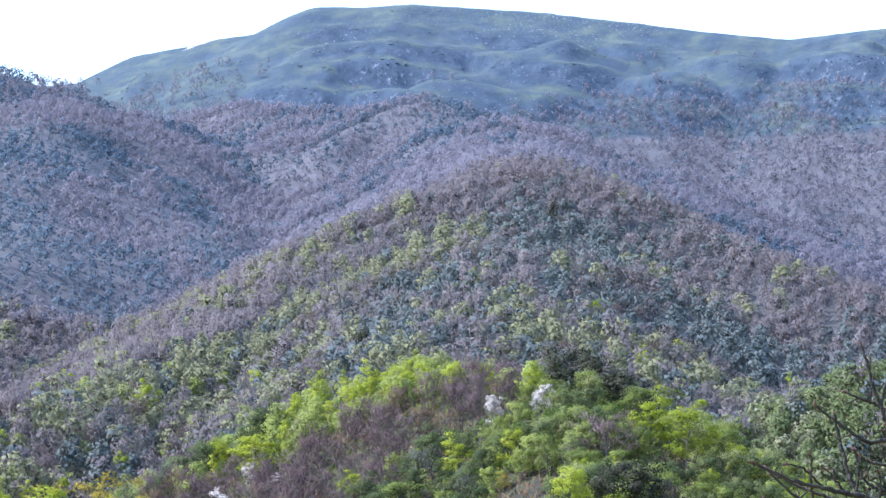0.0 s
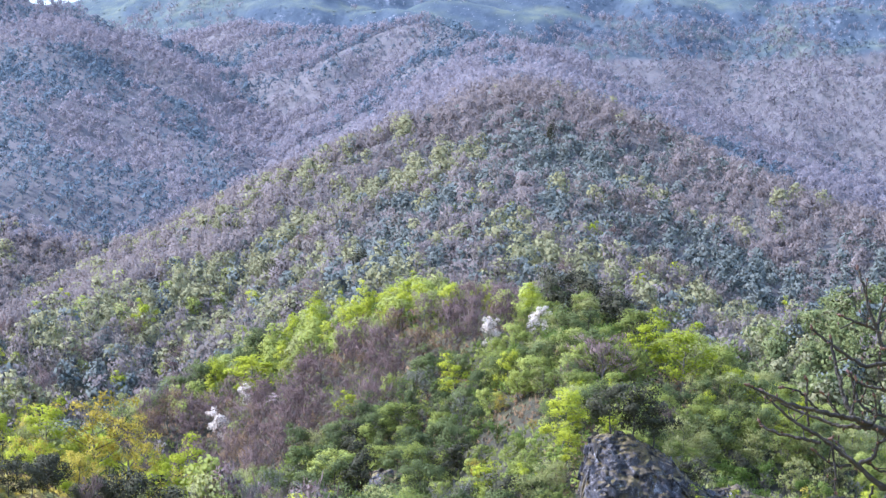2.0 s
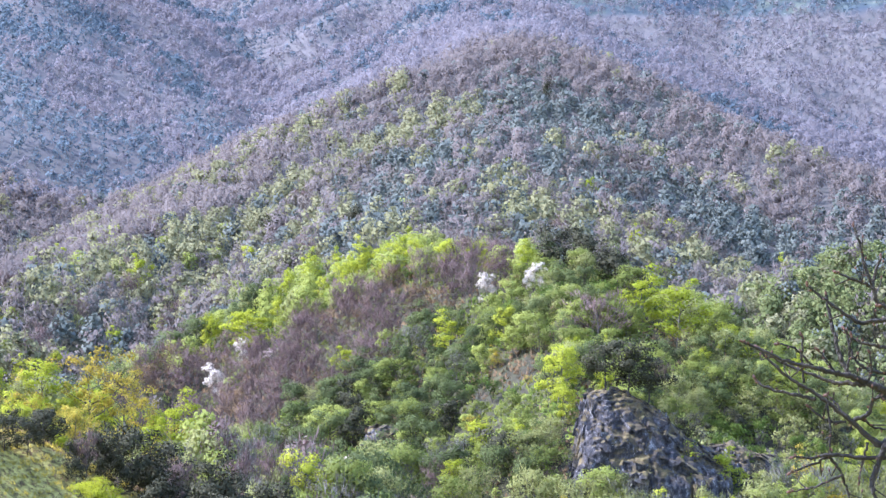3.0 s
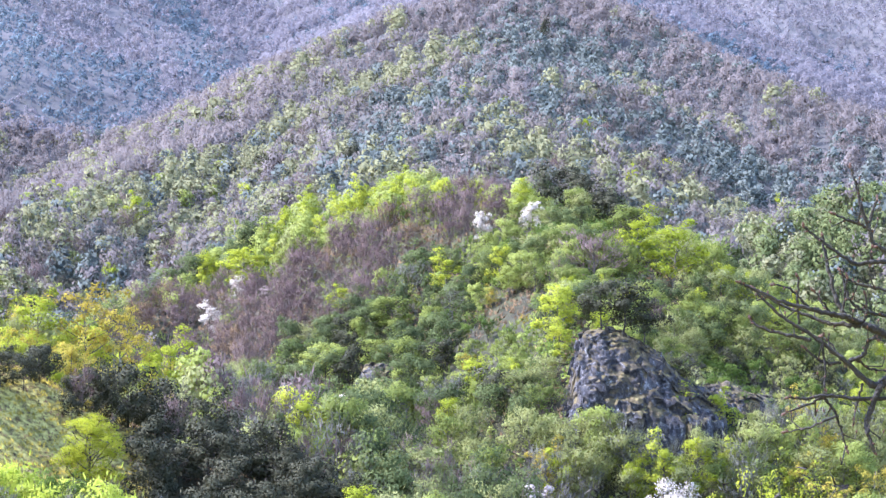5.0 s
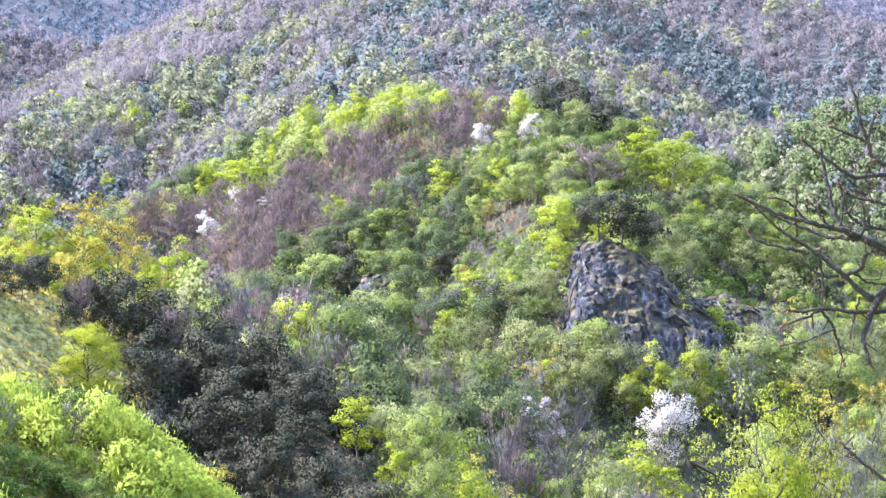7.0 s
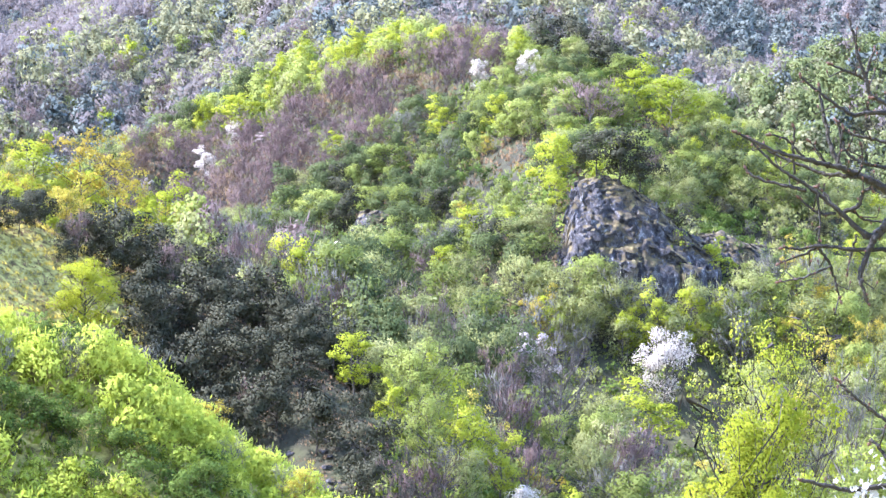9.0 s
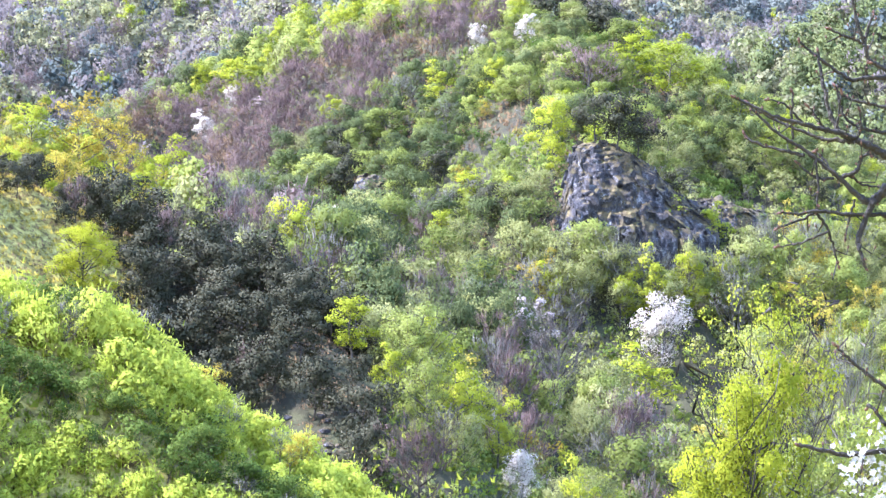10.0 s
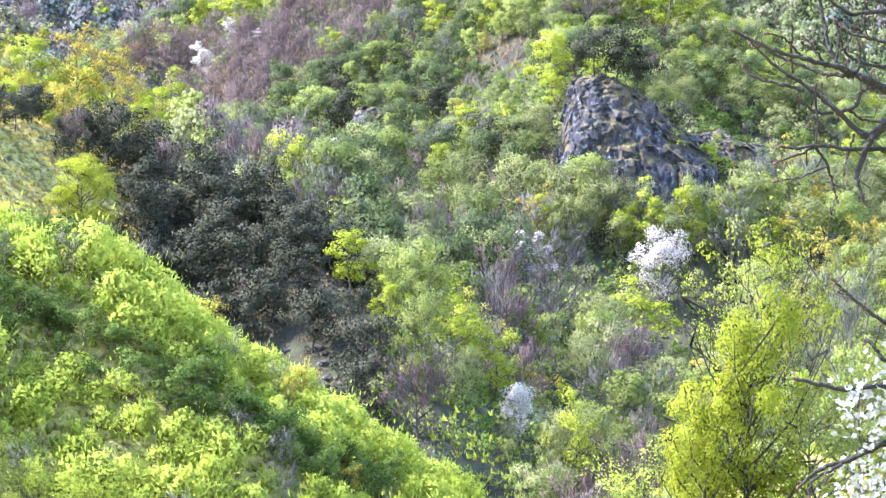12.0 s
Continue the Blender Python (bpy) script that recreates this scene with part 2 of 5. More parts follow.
FALL = {"mountain": (0.62, 30), "crag": (0.95, 26), "west_hill": (0.42, 40), "shoulder": (0.46, 30), "wood_hill": (0.55, 25), "wood_hill_east": (0.55, 25),
        "wood_nose": (0.5, 40), "knoll": (0.66, 8), "knoll_nose": (0.75, 10), "east_hill": (0.5, 15), "west_bank": (0.6, 8), "oak_ridge": (0.85, 4),
        "green_slope": (0.95, 4), "valley_side": (0.3, 15), "near_bank": (0.62, 6), "home_slope": (0.47, 5), "home_ridge": (0.4, 60)}
NAMES = [n for n, _ in RIDGES]
_table = np.random.RandomState(3).rand(4096)


def value_noise(x, y):
    xi, yi = np.floor(x).astype(np.int64), np.floor(y).astype(np.int64)
    fx, fy = x - xi, y - yi
    fx, fy = fx * fx * (3 - 2 * fx), fy * fy * (3 - 2 * fy)

    def h(a, b):
        return _table[(a * 1619 + b * 31337 + (a * b) % 97) & 4095]
    return (h(xi, yi) * (1 - fx) + h(xi + 1, yi) * fx) * (1 - fy) + (h(xi, yi + 1) * (1 - fx) + h(xi + 1, yi + 1) * fx) * fy


def fractal(x, y, size, octaves=4):
    total, amp, norm = 0, 1.0, 0
    for k in range(octaves):
        total = total + amp * value_noise(x / size + 17.3 * k, y / size + 5.1 * k)
        norm, amp, size = norm + amp, amp * 0.5, size * 0.5
    return total / norm - 0.5


def landform(x, y):
    """Height of the ground and the index of the ridge that makes it (-1: the valley floor)."""
    x, y = np.asarray(x, float), np.asarray(y, float)
    best = -52 + 0.06 * np.clip(y - 500, 0, 2500) - 0.0 * x
    which, away = np.full(x.shape, -1), np.zeros(x.shape)
    for i, (name, pts) in enumerate(RIDGES):
        s, w = FALL[name]
        for (ax, ay, az), (bx, by, bz) in zip(pts, pts[1:]):
            ux, uy = bx - ax, by - ay
            k = np.clip(((x - ax) * ux + (y - ay) * uy) / (ux * ux + uy * uy), 0, 1)
            d = np.hypot(x - ax - k * ux, y - ay - k * uy)
            h = az + k * (bz - az) - s * (np.sqrt(d * d + w * w) - w)
            m = h > best
            best, which, away = np.where(m, h, best), np.where(m, i, which), np.where(m, d, away)
    r = np.hypot(x, y)
    best = best + np.clip(r / 60, 0.02, 1) * 1.6 * fractal(x + 99, y, 14, 3)
    hill = np.isin(which, [k for k, n in enumerate(NAMES) if n in ("mountain", "crag")])
    far = np.clip((r - 1350) / 500, 0, 1)
    rolling = np.clip(r / 900, 0, 1) * 15 * fractal(x, y, 100, 3) + far * (22 * fractal(x + 31, y * 0.8, 150, 3) + 15 * fractal(x - 40, y * 0.7, 60, 2))
    rolling = rolling + far * np.clip(away / 90, 0, 1) * 46 * (0.25 - np.abs(fractal(x + 500, y * 0.55, 170, 3)) * 2)         # gullies down the far slopes
    crest = dict(RIDGES)["mountain"]
    below = np.interp(x, [p[0] for p in crest], [p[2] for p in crest]) - best
    face = np.clip((below - 4) / 45, 0, 1) * np.clip((best - 250) / 80, 0, 1) * (y < 3500)
    lumps = np.abs(fractal(x * 0.5 + 400, y * 0.6, 110, 6)) * 2
    broken = face * (10 * (0.22 - lumps) + 7 * fractal(x, y * 0.6, 34, 3)) + np.clip((350 - best) / 80, 0, 1) * rolling
    ledge = (best + 0.12 * x + 110 * fractal(x * 0.6 + 77, y * 0.6, 200, 4)) / 44
    broken = broken + face * 6.5 * np.sin(2 * np.pi * ledge) * np.clip(0.7 + 3.0 * fractal(x + 900, y * 0.5, 200, 2), 0, 1.3)
    best = best + np.where(hill, broken, rolling)
    return best, which


def mesh_of(name, verts, faces, material, smooth=False, normals=None, **attributes):
    """A mesh from arrays: verts (n, 3), faces (m, k); attributes are floats, one a vertex."""
    smooth = smooth or normals is not None
    me = bpy.data.meshes.new(name)
    verts, faces = np.asarray(verts, np.float32), np.asarray(faces, np.int32)
    m, k = faces.shape
    me.vertices.add(len(verts))
    me.vertices.foreach_set("co", verts.ravel())
    me.loops.add(m * k)
    me.loops.foreach_set("vertex_index", faces.ravel())
    me.polygons.add(m)
    me.polygons.foreach_set("loop_start", np.arange(m, dtype=np.int32) * k)
    if smooth:
        me.polygons.foreach_set("use_smooth", np.ones(m, bool))
    for key, v in attributes.items():
        me.attributes.new(key, "FLOAT", "POINT").data.foreach_set("value", np.asarray(v, np.float32))
    me.update(calc_edges=True)
    me.materials.append(material)
    if normals is not None:
        me.normals_split_custom_set_from_vertices(normals)
    return me


def crown_normals(vs, lobes, round_lobe=0.6, lift=0.3):
    """Foliage shades by the roundness of its crown and lobes, as soft masses of leaves do. vs: four verts a leaf."""
    q = vs.reshape(-1, 4, 3)
    c = q.mean(1)
    own = np.cross(q[:, 1] - q[:, 3], q[:, 2] - q[:, 0])
    own /= np.linalg.norm(own, axis=1)[:, None] + 1e-9
    out = (c - lobes.mean(0)) / (lobes.std(0) + 1e-6)
    out /= np.linalg.norm(out, axis=1)[:, None] + 1e-9
    near = lobes[np.argmin(((c[:, None] - lobes[None]) ** 2).sum(-1), 1)]
    bulge = c - near
    bulge /= np.linalg.norm(bulge, axis=1)[:, None] + 1e-9
    own = own * np.sign((own * (bulge + 0.5 * out)).sum(1, keepdims=True) + 1e-9)
    n = out * 0.75 + bulge * round_lobe + own * 0.25 + (0, 0, lift)
    n /= np.linalg.norm(n, axis=1)[:, None] + 1e-9
    return np.repeat(n, 4, 0)


def build_ground():
    rings = [0.0, 0.5, 1.0, 2.0]
    while rings[-1] < 4850:
        r = rings[-1]
        rings.append(r * 1.018 + 0.02 if r < 1400 else r + 22 if r < 2550 else r + 9 if r < 3480 else r * 1.05)
    rings = np.array(rings)
    az = np.radians(np.concatenate([np.arange(-14, 14, 0.13), np.arange(14, 346, 4.0)]))
    R, A = np.meshgrid(rings, az, indexing="ij")
    x, y = (R * np.sin(A)).ravel() + 0.6, (R * np.cos(A)).ravel() - 0.4
    z, which = landform(x, y)
    nr, na = len(rings), len(az)
    i, j = np.meshgrid(np.arange(nr - 1), np.arange(na), indexing="ij")
    a, b = i * na + j, i * na + (j + 1) % na
    quads = np.stack([a, b, b + na, a + na], -1).reshape(-1, 4)[:, ::-1]
    name = np.array(NAMES + ["floor"])[which]
    grass = np.isin(name, ["green_slope", "oak_ridge", "near_bank", "home_slope", "home_ridge"]) * 1.0
    grass = np.where((name == "oak_ridge") & (np.degrees(np.arctan2(x, y)) > -5.6), 0.0, grass)
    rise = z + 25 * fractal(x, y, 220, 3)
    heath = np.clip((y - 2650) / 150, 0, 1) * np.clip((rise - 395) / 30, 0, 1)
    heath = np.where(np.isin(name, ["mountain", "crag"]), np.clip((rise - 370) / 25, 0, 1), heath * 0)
    # haze in the ground colour: more of the pale wood floor with distance
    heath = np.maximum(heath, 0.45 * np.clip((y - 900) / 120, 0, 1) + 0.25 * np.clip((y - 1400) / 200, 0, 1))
    steep = landform(x, y + 7)[0] - landform(x, y - 7)[0]
    crag = np.clip((steep / 14 - 0.62) * 1.6, 0, 1)
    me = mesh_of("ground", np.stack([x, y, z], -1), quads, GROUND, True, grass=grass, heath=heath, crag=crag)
    return tagged(new("ground", me), "wooded valley and mountain ground of leaf litter, grass and heath", "ground", kind="structure")


build_ground()


# ---- trees ----
def tube(p0, p1, r0, r1, sides):
    p0, p1 = np.array(p0), np.array(p1)
    d = p1 - p0
    d = d / (np.linalg.norm(d) + 1e-9)
    u = np.cross(d, (0, 0, 1) if abs(d[2]) < 0.9 else (1, 0, 0))
    u /= np.linalg.norm(u)
    v = np.cross(d, u)
    a = np.arange(sides) * 2 * np.pi / sides
    ring = np.cos(a)[:, None] * u + np.sin(a)[:, None] * v
    vs = np.concatenate([p0 + ring * r0, p1 + ring * r1])
    k = np.arange(sides)
    return vs, np.stack([k, (k + 1) % sides, (k + 1) % sides + sides, k + sides], -1)


def joined(pieces):
    vs, fs, n = [], [], 0
    for v, f in pieces:
        vs.append(v), fs.append(f + n)
        n += len(v)
    return np.concatenate(vs), np.concatenate(fs)


def stick(pts, radii, sides):
    """A bent tapering stem as one skin."""
    rings = []
    for k, p in enumerate(pts):
        d = np.array(pts[min(k + 1, len(pts) - 1)]) - np.array(pts[max(k - 1, 0)])
        d = d / (np.linalg.norm(d) + 1e-9)
        u = np.cross(d, (0, 0, 1) if abs(d[2]) < 0.9 else (1, 0, 0))
        u /= np.linalg.norm(u) + 1e-9
        v = np.cross(d, u)
        a = np.arange(sides) * 2 * np.pi / sides
        rings.append(np.array(p) + (np.cos(a)[:, None] * u + np.sin(a)[:, None] * v) * radii[k])
    k = np.arange(sides)
    one = np.stack([k, (k + 1) % sides, (k + 1) % sides + sides, k + sides], -1)
    return np.concatenate(rings), np.concatenate([one + i * sides for i in range(len(pts) - 1)])


def skeleton(rng, height, width, bare, limbs, twigs, stems=1, upright=0.5, fine=False):
    """Trunk, limbs and twigs as one skin, and the points where foliage sits. bare: the share of the height without limbs."""
    vs, fs, tips = [], [], []
    total = 0

    def add(pts, radii, sides, root=None):
        nonlocal total
        v, f = stick(pts, radii, sides)
        if root is None:
            f = f + total
        else:                               # grown onto a corner of its parent
            v, f = v[1:], np.where(f == 0, root, f - 1 + total)
        first = total - (root is not None)
        vs.append(v), fs.append(f)
        total += len(v)
        return first
    foot = None
    for s in range(stems):
        lean = rng.normal(0, 0.05 if stems == 1 else 0.22, 2)
        top = height * (1 if s == 0 else rng.uniform(0.7, 0.95))
        r0 = height * (0.022 if fine else 0.017) / math.sqrt(stems) + 0.02
        rings = 11
        line = [np.array([0.0, 0.0, -0.6])]
        wob = np.cumsum(rng.normal(0, 0.007, (rings, 2)), 0) * height
        for k in range(1, rings):
            f = k / (rings - 1)
            line.append(np.array([lean[0] * top * f + wob[k, 0], lean[1] * top * f + wob[k, 1], top * 0.93 * f]))
        trunk = add(line, [r0 * (1 - 0.9 * k / (rings - 1)) for k in range(rings)], 5, foot)
        foot = 1 if foot is None else foot
        for q in range(limbs // stems):
            f = bare + (1 - bare) * ((q + rng.rand()) / (limbs // stems)) * 0.97
            k = min(max(int(round(f * (rings - 1))), 1), rings - 2)
            p = line[k]
            f = k / (rings - 1)
            g = max(0.0, (f - bare) / (1 - bare + 1e-6))
            reach = width * 0.5 * (0.45 + 0.75 * math.sin(math.pi * min(g * 0.82 + 0.16, 1))) * rng.uniform(0.65, 1.15)
            a = q * 2.4 + rng.uniform(-0.5, 0.5)
            rise = reach * (upright + 0.35 * g) * rng.uniform(0.6, 1.3)
            mid = p + np.array([math.cos(a) * reach * 0.55, math.sin(a) * reach * 0.55, rise * 0.42])
            end = p + np.array([math.cos(a + 0.2) * reach, math.sin(a + 0.2) * reach, rise])
            rl = r0 * 0.42 * (1.1 - 0.6 * g)
            limb = add([p, mid, end], [rl, rl * 0.65, rl * 0.2], 4, trunk + 5 * k + q % 5)
            tips += [end, mid + (end - mid) * 0.4]
            for w in range(twigs):
                b = mid if w % 2 else mid + (end - mid) * 0.95
                e = mid + (end - mid) * rng.uniform(-0.1, 1) + rng.normal(0, 1, 3) * reach * 0.28 + np.array([0, 0, reach * 0.2 * upright])
                if fine:
                    add([b, (b + e) / 2 + rng.normal(0, 0.04, 3) * reach, e], [rl * 0.4, rl * 0.28, rl * 0.1], 3, limb + (4 if w % 2 else 8) + w % 4)
                tips.append(e)
        tips.append(line[-1])
    return (np.concatenate(vs), np.concatenate(fs)), np.array(tips)


def sprays(rng, lobes, count, size, radius, long=1.7, up=0.35):
    """Leaf sprays that clothe the lobes of a crown like shingles, mostly on their upper and outer sides: each a quad of its own."""
    pick = rng.randint(0, len(lobes), count)
    grow_out = lobes - lobes.mean(0) + (0, 0, 1e-3)
    grow_out = grow_out / (np.linalg.norm(grow_out, axis=1)[:, None] + 1e-6)
    d = rng.normal(0, 1, (count, 3))
    d /= np.linalg.norm(d, axis=1)[:, None] + 1e-9
    d = d + 0.4 * grow_out[pick] + (0, 0, up * 0.5)
    d /= np.linalg.norm(d, axis=1)[:, None] + 1e-9
    r = radius * (0.72 + 0.56 * ((pick * 7919) % 101) / 101)[:, None] * (1 - 0.55 * rng.rand(count, 1) ** 2.2) * rng.normal(1.0, 0.09, (count, 1))
    inner = (rng.rand(count, 1) < 0.35) * rng.uniform(0, 0.55, (count, 1))          # some fill the crown between its lobes
    c = lobes[pick] + (lobes.mean(0) * (1, 1, 0.5) + lobes[pick] * (0, 0, 0.5) - lobes[pick]) * inner + d * r * (1, 1, 0.82)
    face = d + rng.normal(0, 0.38, (count, 3))
    u = np.cross(face, rng.normal(0, 1, (count, 3)))
    u /= np.linalg.norm(u, axis=1)[:, None] + 1e-9
    v = np.cross(u, face)
    v /= np.linalg.norm(v, axis=1)[:, None] + 1e-9
    s = size * rng.uniform(0.6, 1.35, (count, 1))
    n = np.cross(u, v) * s * 0.25
    vs = np.stack([c - u * s * long / 2, c + v * s / 2 + n, c + u * s * long / 2, c - v * s / 2 + n], 1).reshape(-1, 3)
    return vs, np.arange(count * 4).reshape(-1, 4)


def slivers(rng, tips, count, length, width, spread, centre):
    """Bare twigs: long thin blades that fan up and out from the fork of the tree."""
    c = tips[rng.randint(0, len(tips), count)] + rng.normal(0, spread, (count, 3))
    u = c - centre
    u /= np.linalg.norm(u, axis=1)[:, None] + 1e-6
    u = u + rng.normal(0, 0.22, (count, 3)) + (0, 0, 0.35)
    u /= np.linalg.norm(u, axis=1)[:, None]
    v = np.cross(u, rng.normal(0, 1, (count, 3)))
    v /= np.linalg.norm(v, axis=1)[:, None] + 1e-9
    v *= np.sign((np.cross(v, u) * (c - centre)).sum(1, keepdims=True) + 1e-9)      # faces turn outwards
    l, w = length * rng.uniform(0.5, 1.3, (count, 1)), width * rng.uniform(0.6, 1.4, (count, 1))
    vs = np.stack([c - u * l / 2, c + v * w / 2, c + u * l / 2, c - v * w / 2], 1).reshape(-1, 3)
    return vs, np.arange(count * 4).reshape(-1, 4)


def tree_meshes(seed, height, width, bare, limbs, twigs, leaves, size, spread, leaf, bark=None, stems=1, upright=0.5, twiggy=0.0, fine=False, lobes=26, lift=0.3):
    """Meshes of one tree, to be shared by its repeats: its wood and its crown."""
    rng = np.random.RandomState(seed)
    wood, tips = skeleton(rng, height, width, bare, limbs, twigs, stems, upright, fine)
    heads = tips[np.linspace(0, len(tips) - 1, min(lobes, len(tips))).astype(int)]
    middle = np.array([0, 0, height * (bare + (1 - bare) * 0.5)])
    heads = middle + (heads - middle) * (0.8, 0.8, 0.95)
    parts = []
    if twiggy < 1:
        parts.append(sprays(rng, heads, int(leaves * (1 - twiggy)), size * (0.6 if twiggy > 0.5 else 1), spread))
    if twiggy > 0:
        parts.append(slivers(rng, tips, int(leaves * twiggy), size * 5, size * 0.28, spread * 0.5, np.array([0, 0, height * 0.25])))
    crown = joined(parts)
    return (mesh_of("trunk", *wood, bark or BARK, True), mesh_of("crown", *crown, LEAF[leaf], normals=crown_normals(crown[0], heads, lift=lift)), height)


def plant(name, label, meshes, x, y, scale=1.0, turn=0.0, wide=1.0, group="", category="tree", z=None):
    root = new(name)
    root.empty_display_size = 0.5
    trunk, crown, _ = meshes
    gz = landform([x], [y])[0][0] if z is None else z
    root.matrix_world = Matrix.Translation((x, y, gz)) @ Matrix.Rotation(turn, 4, "Z") @ Matrix.Diagonal((scale * wide, scale * wide, scale, 1))
    for n, me in (("trunk", trunk), ("crown", crown)):
        new(n, me).parent = root
    return tagged(root, label, category, group)


# far and middle woods: many trees in one sheet of stuff
def wood_template(rng, kind, blades, height, width, leaf_size=0.12):
    """One far tree: a crown of fanned bare twigs or of lobes clothed in leaf sprays, with a stem."""
    stem = tube((0, 0, -0.5), (0, 0, height * 0.9), height * 0.02, height * 0.008, 3)
    n = 9
    a, t = np.arange(n) * 2.4 + rng.uniform(-0.5, 0.5, n), (np.arange(n) + rng.rand(n)) / n
    rad = width * 0.31 * np.sqrt(np.clip(1.05 - t ** 1.6, 0.02, 1)) * rng.uniform(0.75, 1.1, n)
    lobes = np.stack([np.cos(a) * rad, np.sin(a) * rad, height * (0.30 + 0.56 * t)], -1)
    if kind == "puff":
        crown = joined([sprays(rng, lobes, blades * 3 // 4, width * leaf_size, width * 0.23, 1.9, 0.4),
                        slivers(rng, lobes, blades - blades * 3 // 4, height * 0.2, width * leaf_size * 0.5, width * 0.15, np.array([0, 0, height * 0.1]))])
    else:
        crown = sprays(rng, lobes, blades, width * leaf_size, width * 0.23, 1.4, 0.35)
    side = stem[0] * (1, 1, 0)
    return (*joined([stem, crown]), np.concatenate([side / (np.linalg.norm(side, axis=1)[:, None] + 1e-9), crown_normals(crown[0], lobes, 0.45, 0.7)]))


def wood_sheet(name, label, leaf, kind, pos, height, blades, seed, variants=6, slim=0.62, leaf_size=0.12):
    rng = np.random.RandomState(seed)
    if len(pos) == 0:
        return
    temps = [wood_template(rng, kind, blades, 1.0, rng.uniform(0.85, 1.15) * slim, leaf_size) for _ in range(variants)]
    pick = rng.randint(0, variants, len(pos))
    size = height * rng.uniform(0.65, 1.3, len(pos))
    turn = rng.uniform(0, 2 * np.pi, len(pos))
    tone = 0.5 + 1.3 * fractal(pos[:, 0] + 50, pos[:, 1] * 0.4, 80, 3) + 0.5 * (rng.rand(len(pos)) - 0.5)      # neighbours look alike
    vs, fs, ts, ns, n = [], [], [], [], 0
    for k, (tv, tf, tn) in enumerate(temps):
        idx = np.where(pick == k)[0]
        c, s = np.cos(turn[idx])[:, None], np.sin(turn[idx])[:, None]
        sz = size[idx][:, None]
        x = (tv[:, 0] * c - tv[:, 1] * s) * sz + pos[idx, 0:1]
        y = (tv[:, 0] * s + tv[:, 1] * c) * sz + pos[idx, 1:2]
        z = tv[:, 2] * sz + pos[idx, 2:3]
        vs.append(np.stack([x, y, z], -1).reshape(-1, 3))
        fs.append((tf[None] + (np.arange(len(idx)) * len(tv))[:, None, None]).reshape(-1, 4) + n)
        ts.append(np.repeat(tone[idx], len(tv)))
        ns.append(np.stack([tn[:, 0] * c - tn[:, 1] * s, tn[:, 0] * s + tn[:, 1] * c, np.repeat(tn[None, :, 2], len(idx), 0)], -1).reshape(-1, 3))
        n += len(idx) * len(tv)
    me = mesh_of(name, np.concatenate(vs), np.concatenate(fs), LEAF[leaf], normals=np.concatenate(ns), tone=np.concatenate(ts))
    return tagged(new(name, me), label, "woodland", kind="stuff")


def scatter(seed, near, far, step, half=11.5):
    """Jittered grid of ground points in a sector of the valley, with the ridge each one lies on and the ground's fall towards the viewer's side."""
    rng = np.random.RandomState(seed)
    w = far * math.tan(radians(half))
    gx, gy = np.meshgrid(np.arange(-w, w, step), np.arange(near, far, step))
    x = (gx + rng.uniform(-0.5, 0.5, gx.shape) * step).ravel()
    y = (gy + rng.uniform(-0.5, 0.5, gy.shape) * step).ravel()
    k = np.abs(np.arctan2(x, y)) < radians(half)
    x, y = x[k], y[k]
    z, which = landform(x, y)
    back = landform(x, y + step)[0]
    fall = (back - z) / step
    return np.stack([x, y, z], -1), np.array(NAMES + ["floor"])[which], fall, rng


def lookout(P, top):
    """True where the tops of trees at P rise over the ground between them and the lookout."""
    ok = np.ones(len(P), bool)
    for f in np.linspace(0.24, 0.975, 25):
        g = landform(P[:, 0] * f, P[:, 1] * f)[0]
        ok &= EYE + (P[:, 2] + top - EYE) * f > g
    return ok


def bearings(P, up=3.0):
    """Compass bearing and height angle of places, as seen from the lookout."""
    P = np.atleast_2d(P)
    return np.degrees(np.arctan2(P[:, 0], P[:, 1])), np.degrees(np.arctan2(P[:, 2] + up - EYE, np.hypot(P[:, 0], P[:, 1])))


def within(outline, az, el):
    """Which of the bearings lie inside an outline."""
    ok = np.zeros(len(az), bool)
    for (ax, ay), (bx, by) in zip(outline, outline[1:] + outline[:1]):
        ok ^= ((ay > el) != (by > el)) & (az < (bx - ax) * (el - ay) / (by - ay + 1e-12) + ax)
    return ok


